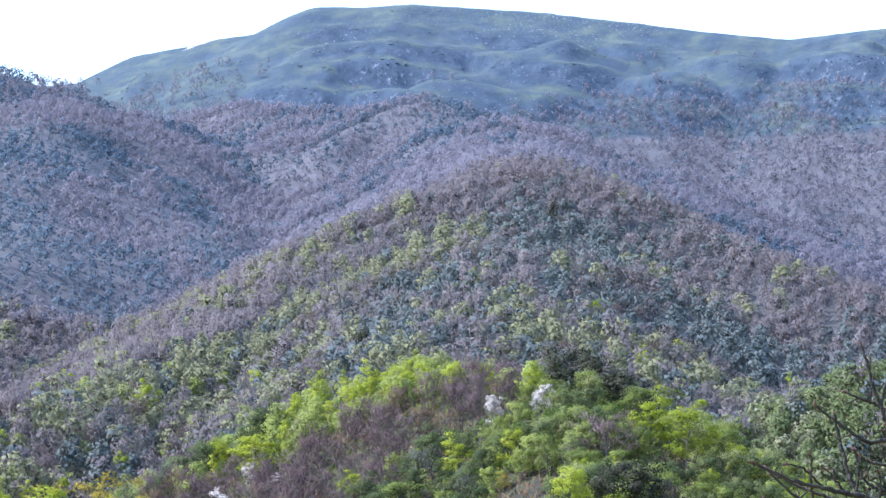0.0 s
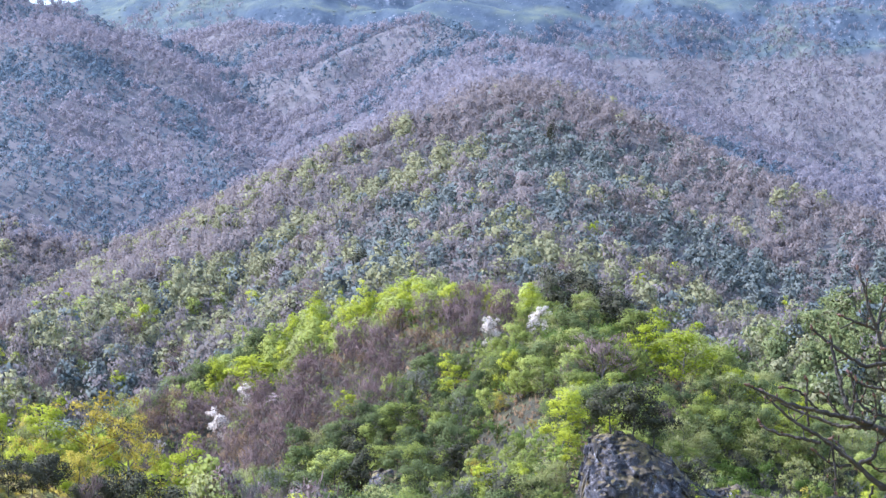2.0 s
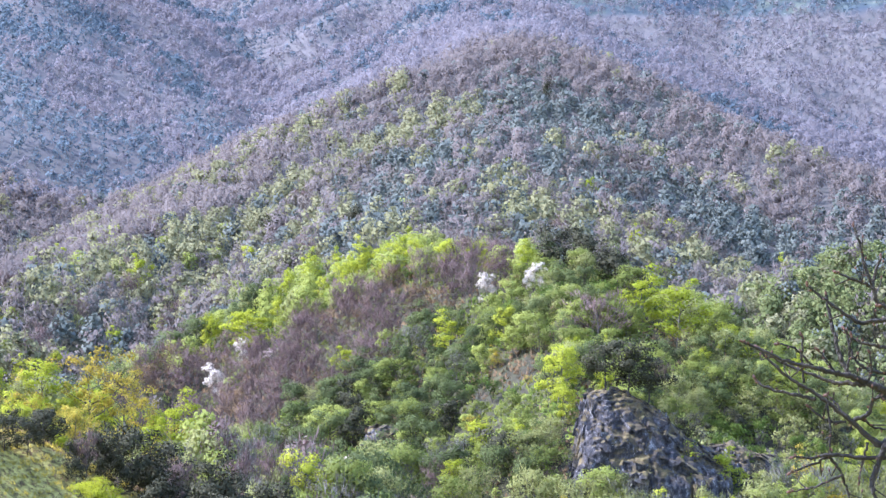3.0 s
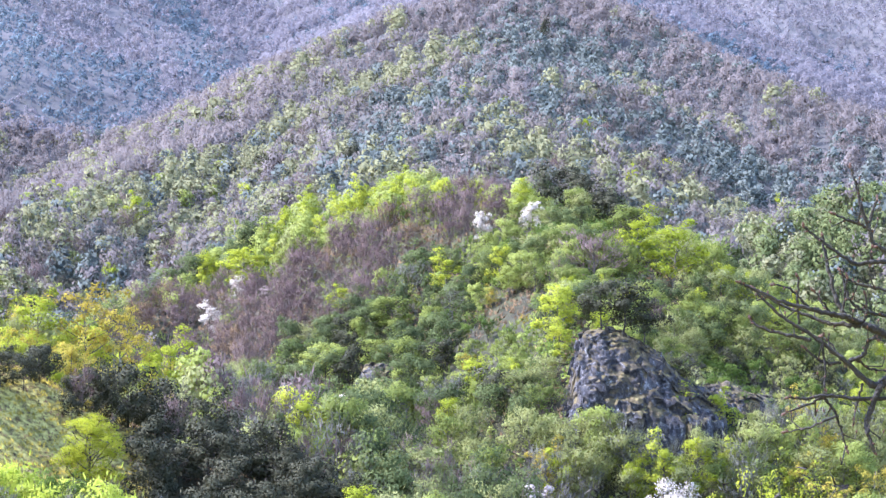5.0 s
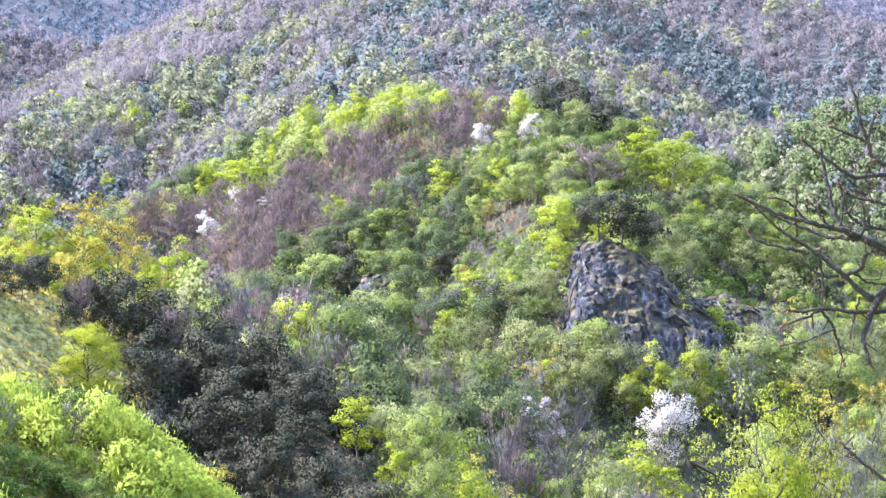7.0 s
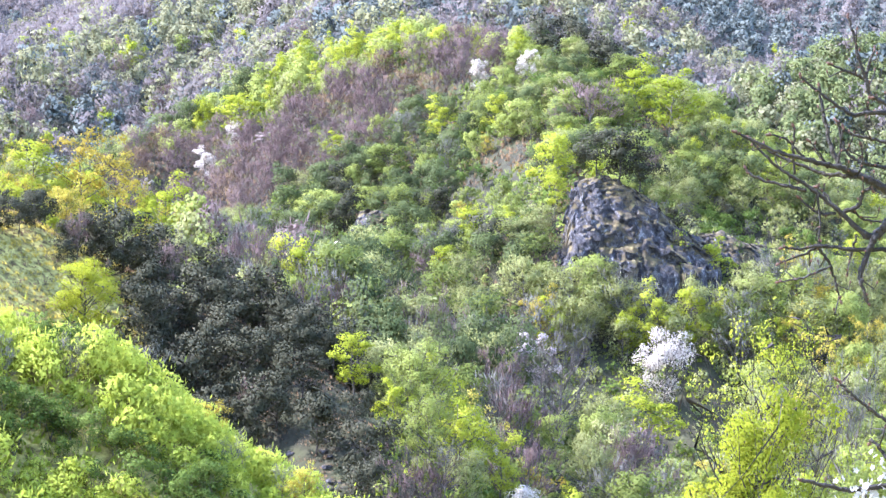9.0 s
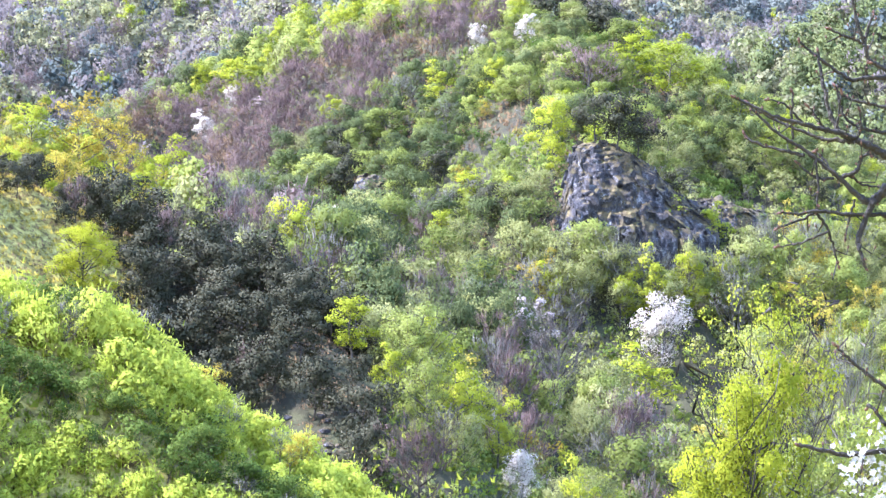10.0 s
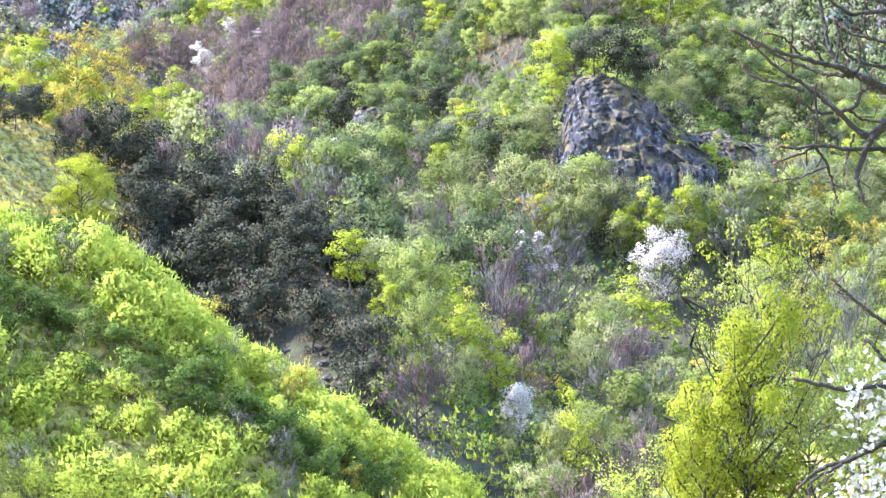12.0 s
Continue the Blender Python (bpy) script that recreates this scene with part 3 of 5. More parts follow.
# stands of one look, outlined in bearings from the lookout
STAND = {
    "cap": [(-4.3, 0.6), (-3.93, 1.3), (-2.9, 2.3), (-1.52, 3.0), (-0.13, 3.6), (1.49, 3.6), (1.49, 2.89), (0.34, 2.65), (-0.82, 2.29), (-2.43, 1.7), (-3.92, 0.7)],
    "mauve": [(-6.6, -0.1), (-5.41, 0.75), (-3.92, 0.88), (-2.43, 1.7), (-0.82, 2.29), (0.34, 2.65), (1.49, 2.89), (1.84, 2.55), (1.04, 1.96), (0.34, 1.78), (-0.81, 1.25), (-0.92, 0.67), (-1.95, 0.09), (-2.87, -0.26), (-3.78, -1.08), (-5.05, -1.2), (-6.4, -0.9)],
    "dark": [(-0.92, 0.67), (-0.81, 1.25), (0.34, 1.78), (1.04, 1.61), (0.93, 0.69), (0.36, -0.7), (1.52, -1.15), (1.29, -1.73), (-3.08, -2.11), (-3.78, -1.08), (-2.87, -0.26), (-1.95, 0.09)],
    "open": [(1.28, 1.04), (2.09, 0.93), (1.98, 0.0), (1.29, -0.69), (0.37, -1.16), (0.25, -0.47), (0.82, 0.11)],
    "scrub": [(4.74, -0.3), (5.66, -0.5), (8.6, -0.8), (8.6, -1.9), (5.55, -1.7), (4.86, -1.12)],
    "hill_crest": [(-9.9, 4.0), (-6.25, 6.0), (-4.31, 7.0), (-2.01, 8.0), (1.12, 9.4), (2.05, 9.5), (3.79, 8.5), (6.1, 7.2), (9.9, 6.4), (9.9, 3.26), (7.25, 3.49), (4.95, 4.64), (2.63, 6.25), (1.24, 6.36), (-0.85, 5.53), (-2.46, 4.71), (-4.3, 3.7), (-6.25, 3.1), (-9.9, 1.8)],
    "hill_low_west": [(-9.9, 2.2), (-6.25, 3.1), (-4.3, 3.6), (-3.14, 3.43), (-1.52, 3.2), (-1.5, 2.5), (-3.13, 1.6), (-4.5, 0.8), (-6.21, -0.3), (-9.9, -0.3)],
}


# the far woods on the foot of the mountain, the west hill and the shoulder
P, where, fall, rng = scatter(11, 1450, 3330, 7.4)
keep = (lookout(P, 8) | (rng.rand(len(P)) < 0.06))
P, where, fall = P[keep], where[keep], fall[keep]
line = P[:, 2] + 100 * fractal(P[:, 0], P[:, 1], 190, 4)
glade = fractal(P[:, 0] + 700, P[:, 1], 130, 3)
bare_top = (where == "mountain") & (P[:, 2] < 515) & (rng.rand(len(P)) < 0.12 + 0.25 * (glade < -0.08))
keep = bare_top | np.where(np.isin(where, ["mountain", "crag"]), line < np.interp(P[:, 0], [-500, -100, 100, 500], [385, 400, 412, 420]) + 40 * rng.rand(len(P)), True)
keep &= ~(np.isin(where, ["mountain", "crag"]) & (glade > 0.10)) | (rng.rand(len(P)) < 0.6)
dark = (fractal(P[:, 0] * 1.1, P[:, 1] * 0.4, 52, 4) + rng.normal(0, 0.08, len(P)) > np.where((where == "west_hill") & (P[:, 2] < 310), 0.03, 0.10)) & (P[:, 2] < 415)
wood_sheet("bare_woodland", "far woods of bare mauve beech and birch on the slopes, greyed for haze", "far_mauve", "puff", P[keep & ~dark], 9.5, 34, 1, slim=1.0, leaf_size=0.105)
wood_sheet("evergreen_woodland", "far dark evergreen oaks scattered among bare trees, tinted blue for haze", "far_blue", "leaf", P[keep & dark], 7.5, 40, 2, slim=1.0, leaf_size=0.13)

# the wooded hill in the middle distance
P, where, fall, rng = scatter(12, 600, 1480, 6.8)
keep = np.isin(where, ["wood_hill", "wood_hill_east", "wood_nose", "floor", "shoulder", "east_hill", "west_hill"])
keep &= (lookout(P, 9) | (rng.rand(len(P)) < 0.06))
P, where = P[keep], where[keep]
az, el = bearings(P, 5)
g = fractal(P[:, 0] + 300, P[:, 1] * 0.7, 70, 4) + rng.normal(0, 0.11, len(P))
u = rng.rand(len(P))
crest, low_west, east = within(STAND["hill_crest"], az, el), within(STAND["hill_low_west"], az, el), where == "east_hill"
mauve_share = np.where(crest, 0.80, np.where(low_west, 0.30, np.where(az > 4.5, 0.42, 0.26)))
dark_share = np.where(crest, 0.05, np.where(low_west, 0.16, np.where(az > 4.5, 0.30, 0.27)))
order = np.clip(0.5 + g * 1.9, 0, 0.999)
kind = np.where(order < dark_share, 0, np.where(order < dark_share + mauve_share, np.where(u < 0.35, 1, 2), 3))
kind = np.where(crest & (kind == 1), 2, kind)
kind = np.where((kind == 3) & (u < 0.12), 0, kind)
kind = np.where(east, np.where(u < 0.62, 4, np.where(u < 0.8, 3, np.where(u < 0.92, 2, 0))), kind)
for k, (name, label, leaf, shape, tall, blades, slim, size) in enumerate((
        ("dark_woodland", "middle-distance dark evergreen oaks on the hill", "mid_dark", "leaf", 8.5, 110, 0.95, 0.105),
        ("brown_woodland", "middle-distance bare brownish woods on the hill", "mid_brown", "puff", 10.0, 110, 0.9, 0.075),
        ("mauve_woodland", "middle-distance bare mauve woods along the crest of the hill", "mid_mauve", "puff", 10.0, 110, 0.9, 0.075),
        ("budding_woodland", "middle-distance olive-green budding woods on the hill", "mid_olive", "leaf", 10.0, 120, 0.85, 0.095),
        ("pale_woodland", "fresh-green woods on the eastern hill, greyed for haze", "mid_green", "leaf", 7.5, 150, 0.95, 0.085))):
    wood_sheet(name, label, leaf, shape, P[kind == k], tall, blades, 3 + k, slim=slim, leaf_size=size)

# the eastern hill stands denser
P, where, fall, rng = scatter(28, 560, 900, 4.6)
P = P[np.isin(where, ["east_hill"])]
P = P[lookout(P, 6)]
u = rng.rand(len(P))
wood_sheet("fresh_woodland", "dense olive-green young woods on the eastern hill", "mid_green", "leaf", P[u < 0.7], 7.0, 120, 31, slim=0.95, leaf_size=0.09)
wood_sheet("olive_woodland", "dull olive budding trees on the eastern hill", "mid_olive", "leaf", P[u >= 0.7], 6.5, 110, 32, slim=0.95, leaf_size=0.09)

# heath scrub and pale stones on the open mountain
def specks(name, label, category, material, pts, size, seed, flat):
    """Small humps of a few faces each, in one sheet."""
    rng = np.random.RandomState(seed)
    n = len(pts)
    ring = rng.uniform(0.6, 1.3, (n, 5)) * (size * rng.uniform(0.5, 1.5, n))[:, None]
    a = np.arange(5) * 2 * np.pi / 5 + rng.uniform(0, 6, (n, 1))
    foot = np.stack([pts[:, 0:1] + np.cos(a) * ring, pts[:, 1:2] + np.sin(a) * ring, np.repeat(pts[:, 2:3] - size * 0.5, 5, 1)], -1)
    top = pts + np.stack([rng.normal(0, 0.2, n) * size, rng.normal(0, 0.2, n) * size, size * flat * rng.uniform(0.6, 1.4, n)], -1)
    vs = np.concatenate([foot, top[:, None]], 1).reshape(-1, 3)
    k = np.arange(5)
    f = np.stack([k, (k + 1) % 5, np.full(5, 5)], -1)
    fs = (f[None] + (np.arange(n) * 6)[:, None, None]).reshape(-1, 3)
    me = mesh_of(name, vs, fs, material, tone=np.repeat(rng.rand(n), 6))
    return tagged(new(name, me), label, category, kind="stuff")


P, where, fall, rng = scatter(13, 2500, 3420, 6.0)
keep = np.isin(where, ["mountain", "crag"]) & (P[:, 2] > 340) & lookout(P, 3)
P, fall = P[keep], fall[keep]
wild = fractal(P[:, 0] + 60, P[:, 1] * 0.7, 70, 4)
craggy = fractal(P[:, 0] - 90, P[:, 1] * 0.8, 110, 4) + 0.10 * (fall - 0.6)
heather = P[wild + rng.normal(0, 0.06, len(P)) + 0.25 * (fall - 0.62) > 0.06]
specks("heath_scrub", "dark heath scrub on the open mountain, tinted blue for haze", "heath", LEAF["far_heath_hazed"], heather, 1.3, 71, 0.35)
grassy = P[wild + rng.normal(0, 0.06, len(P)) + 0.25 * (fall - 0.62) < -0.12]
specks("moor_grass", "green moor grass hummocks on the mountain, dulled for haze", "grass", LEAF["far_moor_hazed"], grassy, 1.8, 72, 0.3)
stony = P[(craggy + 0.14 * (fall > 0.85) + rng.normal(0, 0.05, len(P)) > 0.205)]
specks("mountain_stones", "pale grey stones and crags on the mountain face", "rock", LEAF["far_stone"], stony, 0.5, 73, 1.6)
whitish = np.array([[-300 + k % 9 * 3.0 - k // 9 * 2.0, 3318 - k // 9 * 4.0 - k % 5, 0] for k in range(54)], float)
whitish[:, 2] = landform(whitish[:, 0], whitish[:, 1])[0]
specks("scree_patch", "small pale scree patch just under the skyline", "scree", LEAF["white"], whitish, 1.6, 74, 0.5)


# ---- trees near enough to tell apart: three or more shapes of each kind, shared by the repeats ----
def shapes(n, seed, **kw):
    return [tree_meshes(seed + k, **kw) for k in range(n)]


KIND = {
    "green": ("broadleaf_tree", "fresh green broadleaf tree in young leaf on the slope",
              shapes(4, 100, height=7.5, width=6.0, bare=0.06, limbs=14, twigs=2, leaves=2000, size=0.2, spread=1.2, leaf="green", lobes=20)),
    "lime": ("maple_tree", "bright yellow-green maple in new leaf among darker trees",
             shapes(4, 120, height=8.5, width=5.6, bare=0.06, limbs=14, twigs=2, leaves=2000, size=0.19, spread=1.05, leaf="lime", upright=0.8, lobes=19)),
    "gold": ("budding_oak", "golden-yellow oak opening its first leaves",
             shapes(3, 140, height=9.0, width=6.0, bare=0.25, limbs=14, twigs=3, leaves=1500, size=0.16, spread=0.8, leaf="gold", upright=0.8, lobes=26)),
    "willow": ("willow_tree", "pale grey-green willow with fine young foliage",
               shapes(4, 160, height=7.5, width=6.2, bare=0.06, limbs=16, twigs=2, leaves=1900, size=0.18, spread=1.1, leaf="willow", twiggy=0.25, lobes=20)),
    "deep": ("alder_tree", "deep green leafy alder on the shady side of the knoll",
             shapes(4, 470, height=6.5, width=6.0, bare=0.04, limbs=15, twigs=2, leaves=2000, size=0.2, spread=1.25, leaf="deep", bark=BARK_DARK, upright=0.6, lobes=18)),
    "oak": ("evergreen_oak", "dark evergreen oak with a dense rounded crown",
            shapes(4, 180, height=6.0, width=6.6, bare=0.1, limbs=16, twigs=2, leaves=2100, size=0.21, spread=1.35, leaf="oak", bark=BARK_DARK, upright=0.4, lobes=16)),
    "white": ("cherry_tree", "wild cherry tree covered in white blossom",
              shapes(3, 200, height=7.5, width=5.2, bare=0.08, limbs=16, twigs=3, leaves=2600, size=0.14, spread=0.85, leaf="white", upright=0.9, lobes=24)),
    "pink": ("blossoming_tree", "slender tree with thin pinkish-white blossom",
             shapes(3, 220, height=7.0, width=4.6, bare=0.15, limbs=12, twigs=3, leaves=1700, size=0.13, spread=0.6, leaf="pink", upright=1.0, lobes=18)),
    "mauve": ("bare_tree", "bare mauve-brown tree with fine upright twigs",
              shapes(4, 240, height=8.0, width=5.2, bare=0.15, limbs=16, twigs=3, leaves=1150, size=0.23, spread=0.5, leaf="mauve", upright=1.1, twiggy=0.8)),
    "rust": ("rusty_tree", "reddish-brown tree still bare with russet buds",
             shapes(3, 260, height=7.5, width=5.0, bare=0.15, limbs=14, twigs=3, leaves=950, size=0.22, spread=0.45, leaf="rust", upright=1.0, twiggy=0.55)),
    "grey": ("ash_tree", "grey leafless ash tree with a rounded crown of twigs",
             shapes(3, 280, height=9.0, width=6.5, bare=0.2, limbs=16, twigs=3, leaves=800, size=0.22, spread=0.5, leaf="grey", upright=0.9, twiggy=0.75)),
    "bush": ("hazel_bush", "bright green hazel bush with many upright stems",
             shapes(5, 300, height=3.0, width=4.2, bare=0.05, limbs=15, twigs=2, leaves=1500, size=0.085, spread=0.85, leaf="bush", stems=3, upright=1.1, twiggy=0.12, lobes=30, lift=2.6)),
    "lime_near": ("maple_tree", "bright yellow-green maple in full new leaf",
                  shapes(2, 400, fine=True, height=12.0, width=8.5, bare=0.1, limbs=26, twigs=3, leaves=12000, size=0.14, spread=1.25, leaf="lime_near", bark=BARK_DARK, upright=0.9, lobes=50)),
    "gold_near": ("budding_oak", "tall dark-limbed oak with sparse yellow young leaves",
                  shapes(2, 410, fine=True, height=12.0, width=11.0, bare=0.3, limbs=22, twigs=4, leaves=2000, size=0.12, spread=0.75, leaf="lime", bark=BARK_DARK, upright=1.1, stems=2, lobes=70)),
    "green_near": ("broadleaf_tree", "leafy mid-green broadleaf tree in the valley",
                   shapes(2, 420, fine=True, height=9.0, width=8.0, bare=0.08, limbs=24, twigs=3, leaves=5000, size=0.16, spread=1.3, leaf="green", upright=0.7, lobes=30)),
    "white_near": ("cherry_tree", "wild cherry tree thick with pinkish-white blossom",
                   shapes(2, 430, fine=True, height=8.0, width=6.4, bare=0.12, limbs=24, twigs=4, leaves=6000, size=0.13, spread=1.2, leaf="white", upright=0.95, lobes=40)),
    "mauve_near": ("bare_tree", "leafless reddish-brown tree with a rounded twiggy crown",
                   shapes(2, 440, fine=True, height=7.5, width=6.0, bare=0.3, limbs=22, twigs=4, leaves=2400, size=0.15, spread=0.4, leaf="mauve", bark=BARK_DARK, upright=0.9, twiggy=0.7)),
    "grey_near": ("ash_tree", "grey leafless ash tree with a wide crown of fine twigs",
                  shapes(2, 450, fine=True, height=10.0, width=7.5, bare=0.2, limbs=22, twigs=4, leaves=2200, size=0.15, spread=0.45, leaf="grey", upright=1.0, twiggy=0.8)),
    "willow_near": ("willow_tree", "pale grey-green willow with fine young foliage by the stream",
                    shapes(2, 460, height=7.5, width=6.2, bare=0.1, limbs=24, twigs=3, leaves=4000, size=0.15, spread=1.1, leaf="willow", upright=0.8, twiggy=0.3, lobes=30)),
    "shrub": ("green_shrub", "low mid-green shrub with dense leaves",
              shapes(3, 320, height=3.2, width=3.8, bare=0.05, limbs=12, twigs=2, leaves=1000, size=0.14, spread=0.75, leaf="shrub", stems=3, upright=0.6, lobes=16)),
}
_count = {}
OVERFLOW = {}         # trees past the first few hundred of a kind, joined into woods below


def grow(kind, x, y, height, wide=1.0, turn=0.0, label="", group="", z=None):
    name, usual, ms = KIND[kind]
    k = _count.get(kind, 0)
    if k >= 285:
        OVERFLOW.setdefault(kind, []).append((x, y, landform([x], [y])[0][0] if z is None else z, height))
        return None
    _count[kind] = k + 1
    me = ms[k % len(ms)]
    return plant(name, label or usual, me, x, y, height / me[2], turn + k * 2.39996, wide, group, "bush" if kind in ("bush", "shrub") else "tree", z)


# landmark trees: kind, x, y, height, width against the usual
LANDMARKS = [
    ('lime', 19.0, 436.6, 9.7, 1.17), ('lime', 41.3, 477.2, 9.2, 1.52), ('lime', 36.1, 484.7, 8.3, 1.52), ('green', 34.9, 496.3, 6.0, 1.67),
    ('lime', 50.1, 477.9, 5.3, 1.38), ('mauve', 27.6, 472.7, 7.2, 2.05), ('oak', 23.5, 515.0, 8.4, 1.0), ('oak', 28.0, 511.0, 7.4, 1.05),
    ('oak', 33.0, 505.0, 7.0, 1.0), ('oak', 36.5, 501.0, 5.6, 1.0), ('white', 18.1, 504.0, 5.6, 1.0), ('white', 9.0, 508.0, 6.4, 0.8), ('lime', -36.1, 556.3, 7.9, 2.17),
    ('white', -42.8, 543.3, 5.8, 1.2), ('white', -37.6, 552.0, 5.4, 0.9), ('pink', -31.1, 539.6, 3.3, 2.54), ('pink', -53.4, 532.3, 4.3, 0.95),
    ('lime', -16.1, 511.2, 4.3, 1.63), ('lime', 2.4, 494.5, 6.2, 1.47), ('willow', -21.7, 500.5, 4.6, 1.61), ('green', -9.6, 478.4, 4.8, 1.5),
    ('lime', 7.2, 435.9, 5.7, 1.4), ('willow', 17.3, 426.1, 4.3, 1.57), ('rust', -4.5, 524.5, 4.8, 2.0), ('rust', 0.8, 514.5, 4.7, 2.0),
    ('green', -5.9, 488.5, 5.9, 1.67), ('green', -19.4, 484.6, 5.9, 1.67), ('gold', -42.2, 343.4, 9.8, 1.23), ('gold', -38.0, 343.9, 9.1, 1.04),
    ('lime', -48.7, 342.6, 7.7, 1.38), ('lime', -45.2, 343.0, 4.5, 1.52), ('lime', -31.5, 344.6, 7.3, 1.23), ('lime', -28.2, 344.8, 6.3, 0.93),
    ('willow', -26.3, 345.0, 5.9, 0.85), ('willow', -51.0, 342.2, 5.6, 1.06), ('green', -20.7, 345.4, 6.3, 0.97), ('grey', -23.5, 345.2, 5.6, 1.04),
    ('white', -14.3, 463.8, 4.2, 1.6), ('grey', -21.7, 472.5, 5.7, 1.62), ('mauve', -18.7, 468.6, 5.7, 1.54), ('white', -5.2, 417.5, 5.9, 0.87),
    ('lime', -6.6, 278.4, 5.6, 1.37), ('lime', -2.5, 271.0, 4.9, 1.01), ('white_near', 33.6, 388.0, 8.8, 1.03), ('mauve_near', 0.5, 252.0, 7.6, 0.96),
    ('white_near', 10.2, 268.8, 5.2, 0.82), ('pink', 8.2, 307.4, 5.3, 0.72), ('grey_near', 16.6, 335.6, 11.9, 0.88), ('mauve', 15.5, 386.7, 7.0, 1.03),
    ('lime', 30.2, 376.3, 8.8, 1.65), ('lime', 21.0, 399.9, 5.3, 1.4), ('lime', 36.0, 412.4, 7.5, 1.35), ('lime', 42.4, 413.8, 6.7, 1.33),
    ('green', 15.4, 322.1, 5.9, 0.69), ('green', 25.0, 379.2, 7.7, 1.12), ('willow', 18.6, 320.0, 5.2, 1.36), ('willow', 7.3, 404.9, 7.4, 1.21),
    ('green', -3.3, 409.0, 6.6, 1.41), ('willow', 22.0, 405.9, 5.7, 1.64), ('deep', 1.4, 337.5, 5.5, 1.22), ('deep', 4.1, 326.0, 7.2, 0.89),
    ('deep', 11.3, 390.8, 7.9, 0.98), ('oak', -5.1, 262.0, 5.6, 0.91), ('oak', -5.1, 255.9, 6.2, 0.83), ('willow', 0.4, 300.0, 6.1, 0.73),
    ('lime_near', -32.8, 275.0, 7.8, 1.26), ('gold_near', 26.9, 222.0, 16.0, 0.75), ('gold_near', 30.4, 223.5, 13.5, 0.6), ('grey_near', 36.1, 232.2, 15.0, 0.5),
    ('lime_near', 24.6, 203.5, 17.0, 0.74), ('lime_near', 20.9, 201.9, 14.0, 0.7), ('green_near', 29.5, 205.9, 10.1, 0.84), ('green_near', 33.8, 209.3, 9.4, 0.82),
    ('mauve_near', 15.2, 239.5, 7.8, 0.86), ('mauve_near', 19.6, 234.2, 8.5, 0.69), ('rust', 23.7, 243.9, 5.4, 0.82), ('lime', 37.6, 232.0, 7.6, 1.23),
    ('willow', 25.0, 258.8, 7.9, 0.89), ('bush', 17.9, 219.3, 4.4, 1.03), ('willow', 12.0, 234.7, 5.2, 1.1), ('lime', 6.2, 229.9, 5.1, 1.24),
    ('lime', 3.0, 235.0, 4.3, 1.35), ('white', -84.1, 1071.2, 7.4, 1.1), ('lime', -104.8, 992.5, 12.1, 1.06), ('lime', -74.2, 1164.6, 7.1, 0.91),
    ('oak', 50.0, 1284.5, 11.7, 0.44), ('lime', 89.1, 1072.8, 6.5, 1.52),
]


def clear_of(x, y, taken, gap):
    return all((x - a) ** 2 + (y - b) ** 2 > (gap * 0.6 + c * 0.35) ** 2 for a, b, c in taken)


for _x, _y, _h in ((25.4, 415.0, 5.6), (28.6, 414.0, 6.4), (31.8, 415.5, 5.2)):
    grow("oak", _x, _y, _h, 1.15, z=2.6 - 0.3 * (_x - 27), label="dark evergreen oak with a spreading crown on top of the crag")
STANDOUT = [(math.atan2(x, y), y) for k, x, y, h, w in LANDMARKS if k in ("white_near", "mauve_near", "grey_near", "gold_near") or (k == "lime" and y < 420)]     # low growth only before these
crag_shrubs = np.random.RandomState(77)
for k in range(34):
    _x, _y = crag_shrubs.uniform(17, 47), crag_shrubs.uniform(396, 404.5)
    grow(("green", "willow", "willow", "grey", "lime")[k % 5], _x, _y, crag_shrubs.uniform(5.5, 9.0), 1.0)
TAKEN = [(x, y, h * (2.2 if k in ("white_near", "mauve_near") else 1)) for k, x, y, h, _ in LANDMARKS]
for kind, x, y, h, w in LANDMARKS:
    grow(kind, x, y, h, w)


# the valley floor and its eastern side
P, where, fall, rng = scatter(22, 205, 560, 4.5, 9.9)
sel = np.isin(where, ["valley_side", "floor", "near_bank"]) | (np.isin(where, ["knoll", "knoll_nose"]) & (P[:, 2] <= -16))
AZ = np.degrees(np.arctan2(P[:, 0], P[:, 1]))
sel |= ((where == "oak_ridge") & (AZ > -1.0)) | ((where == "west_bank") & (P[:, 2] <= -14)) | ((where == "green_slope") & (AZ > 0.6))
sel &= P[:, 0] > -45
P = P[sel]
show = lookout(P, 9) | (rng.rand(len(P)) < 0.1)
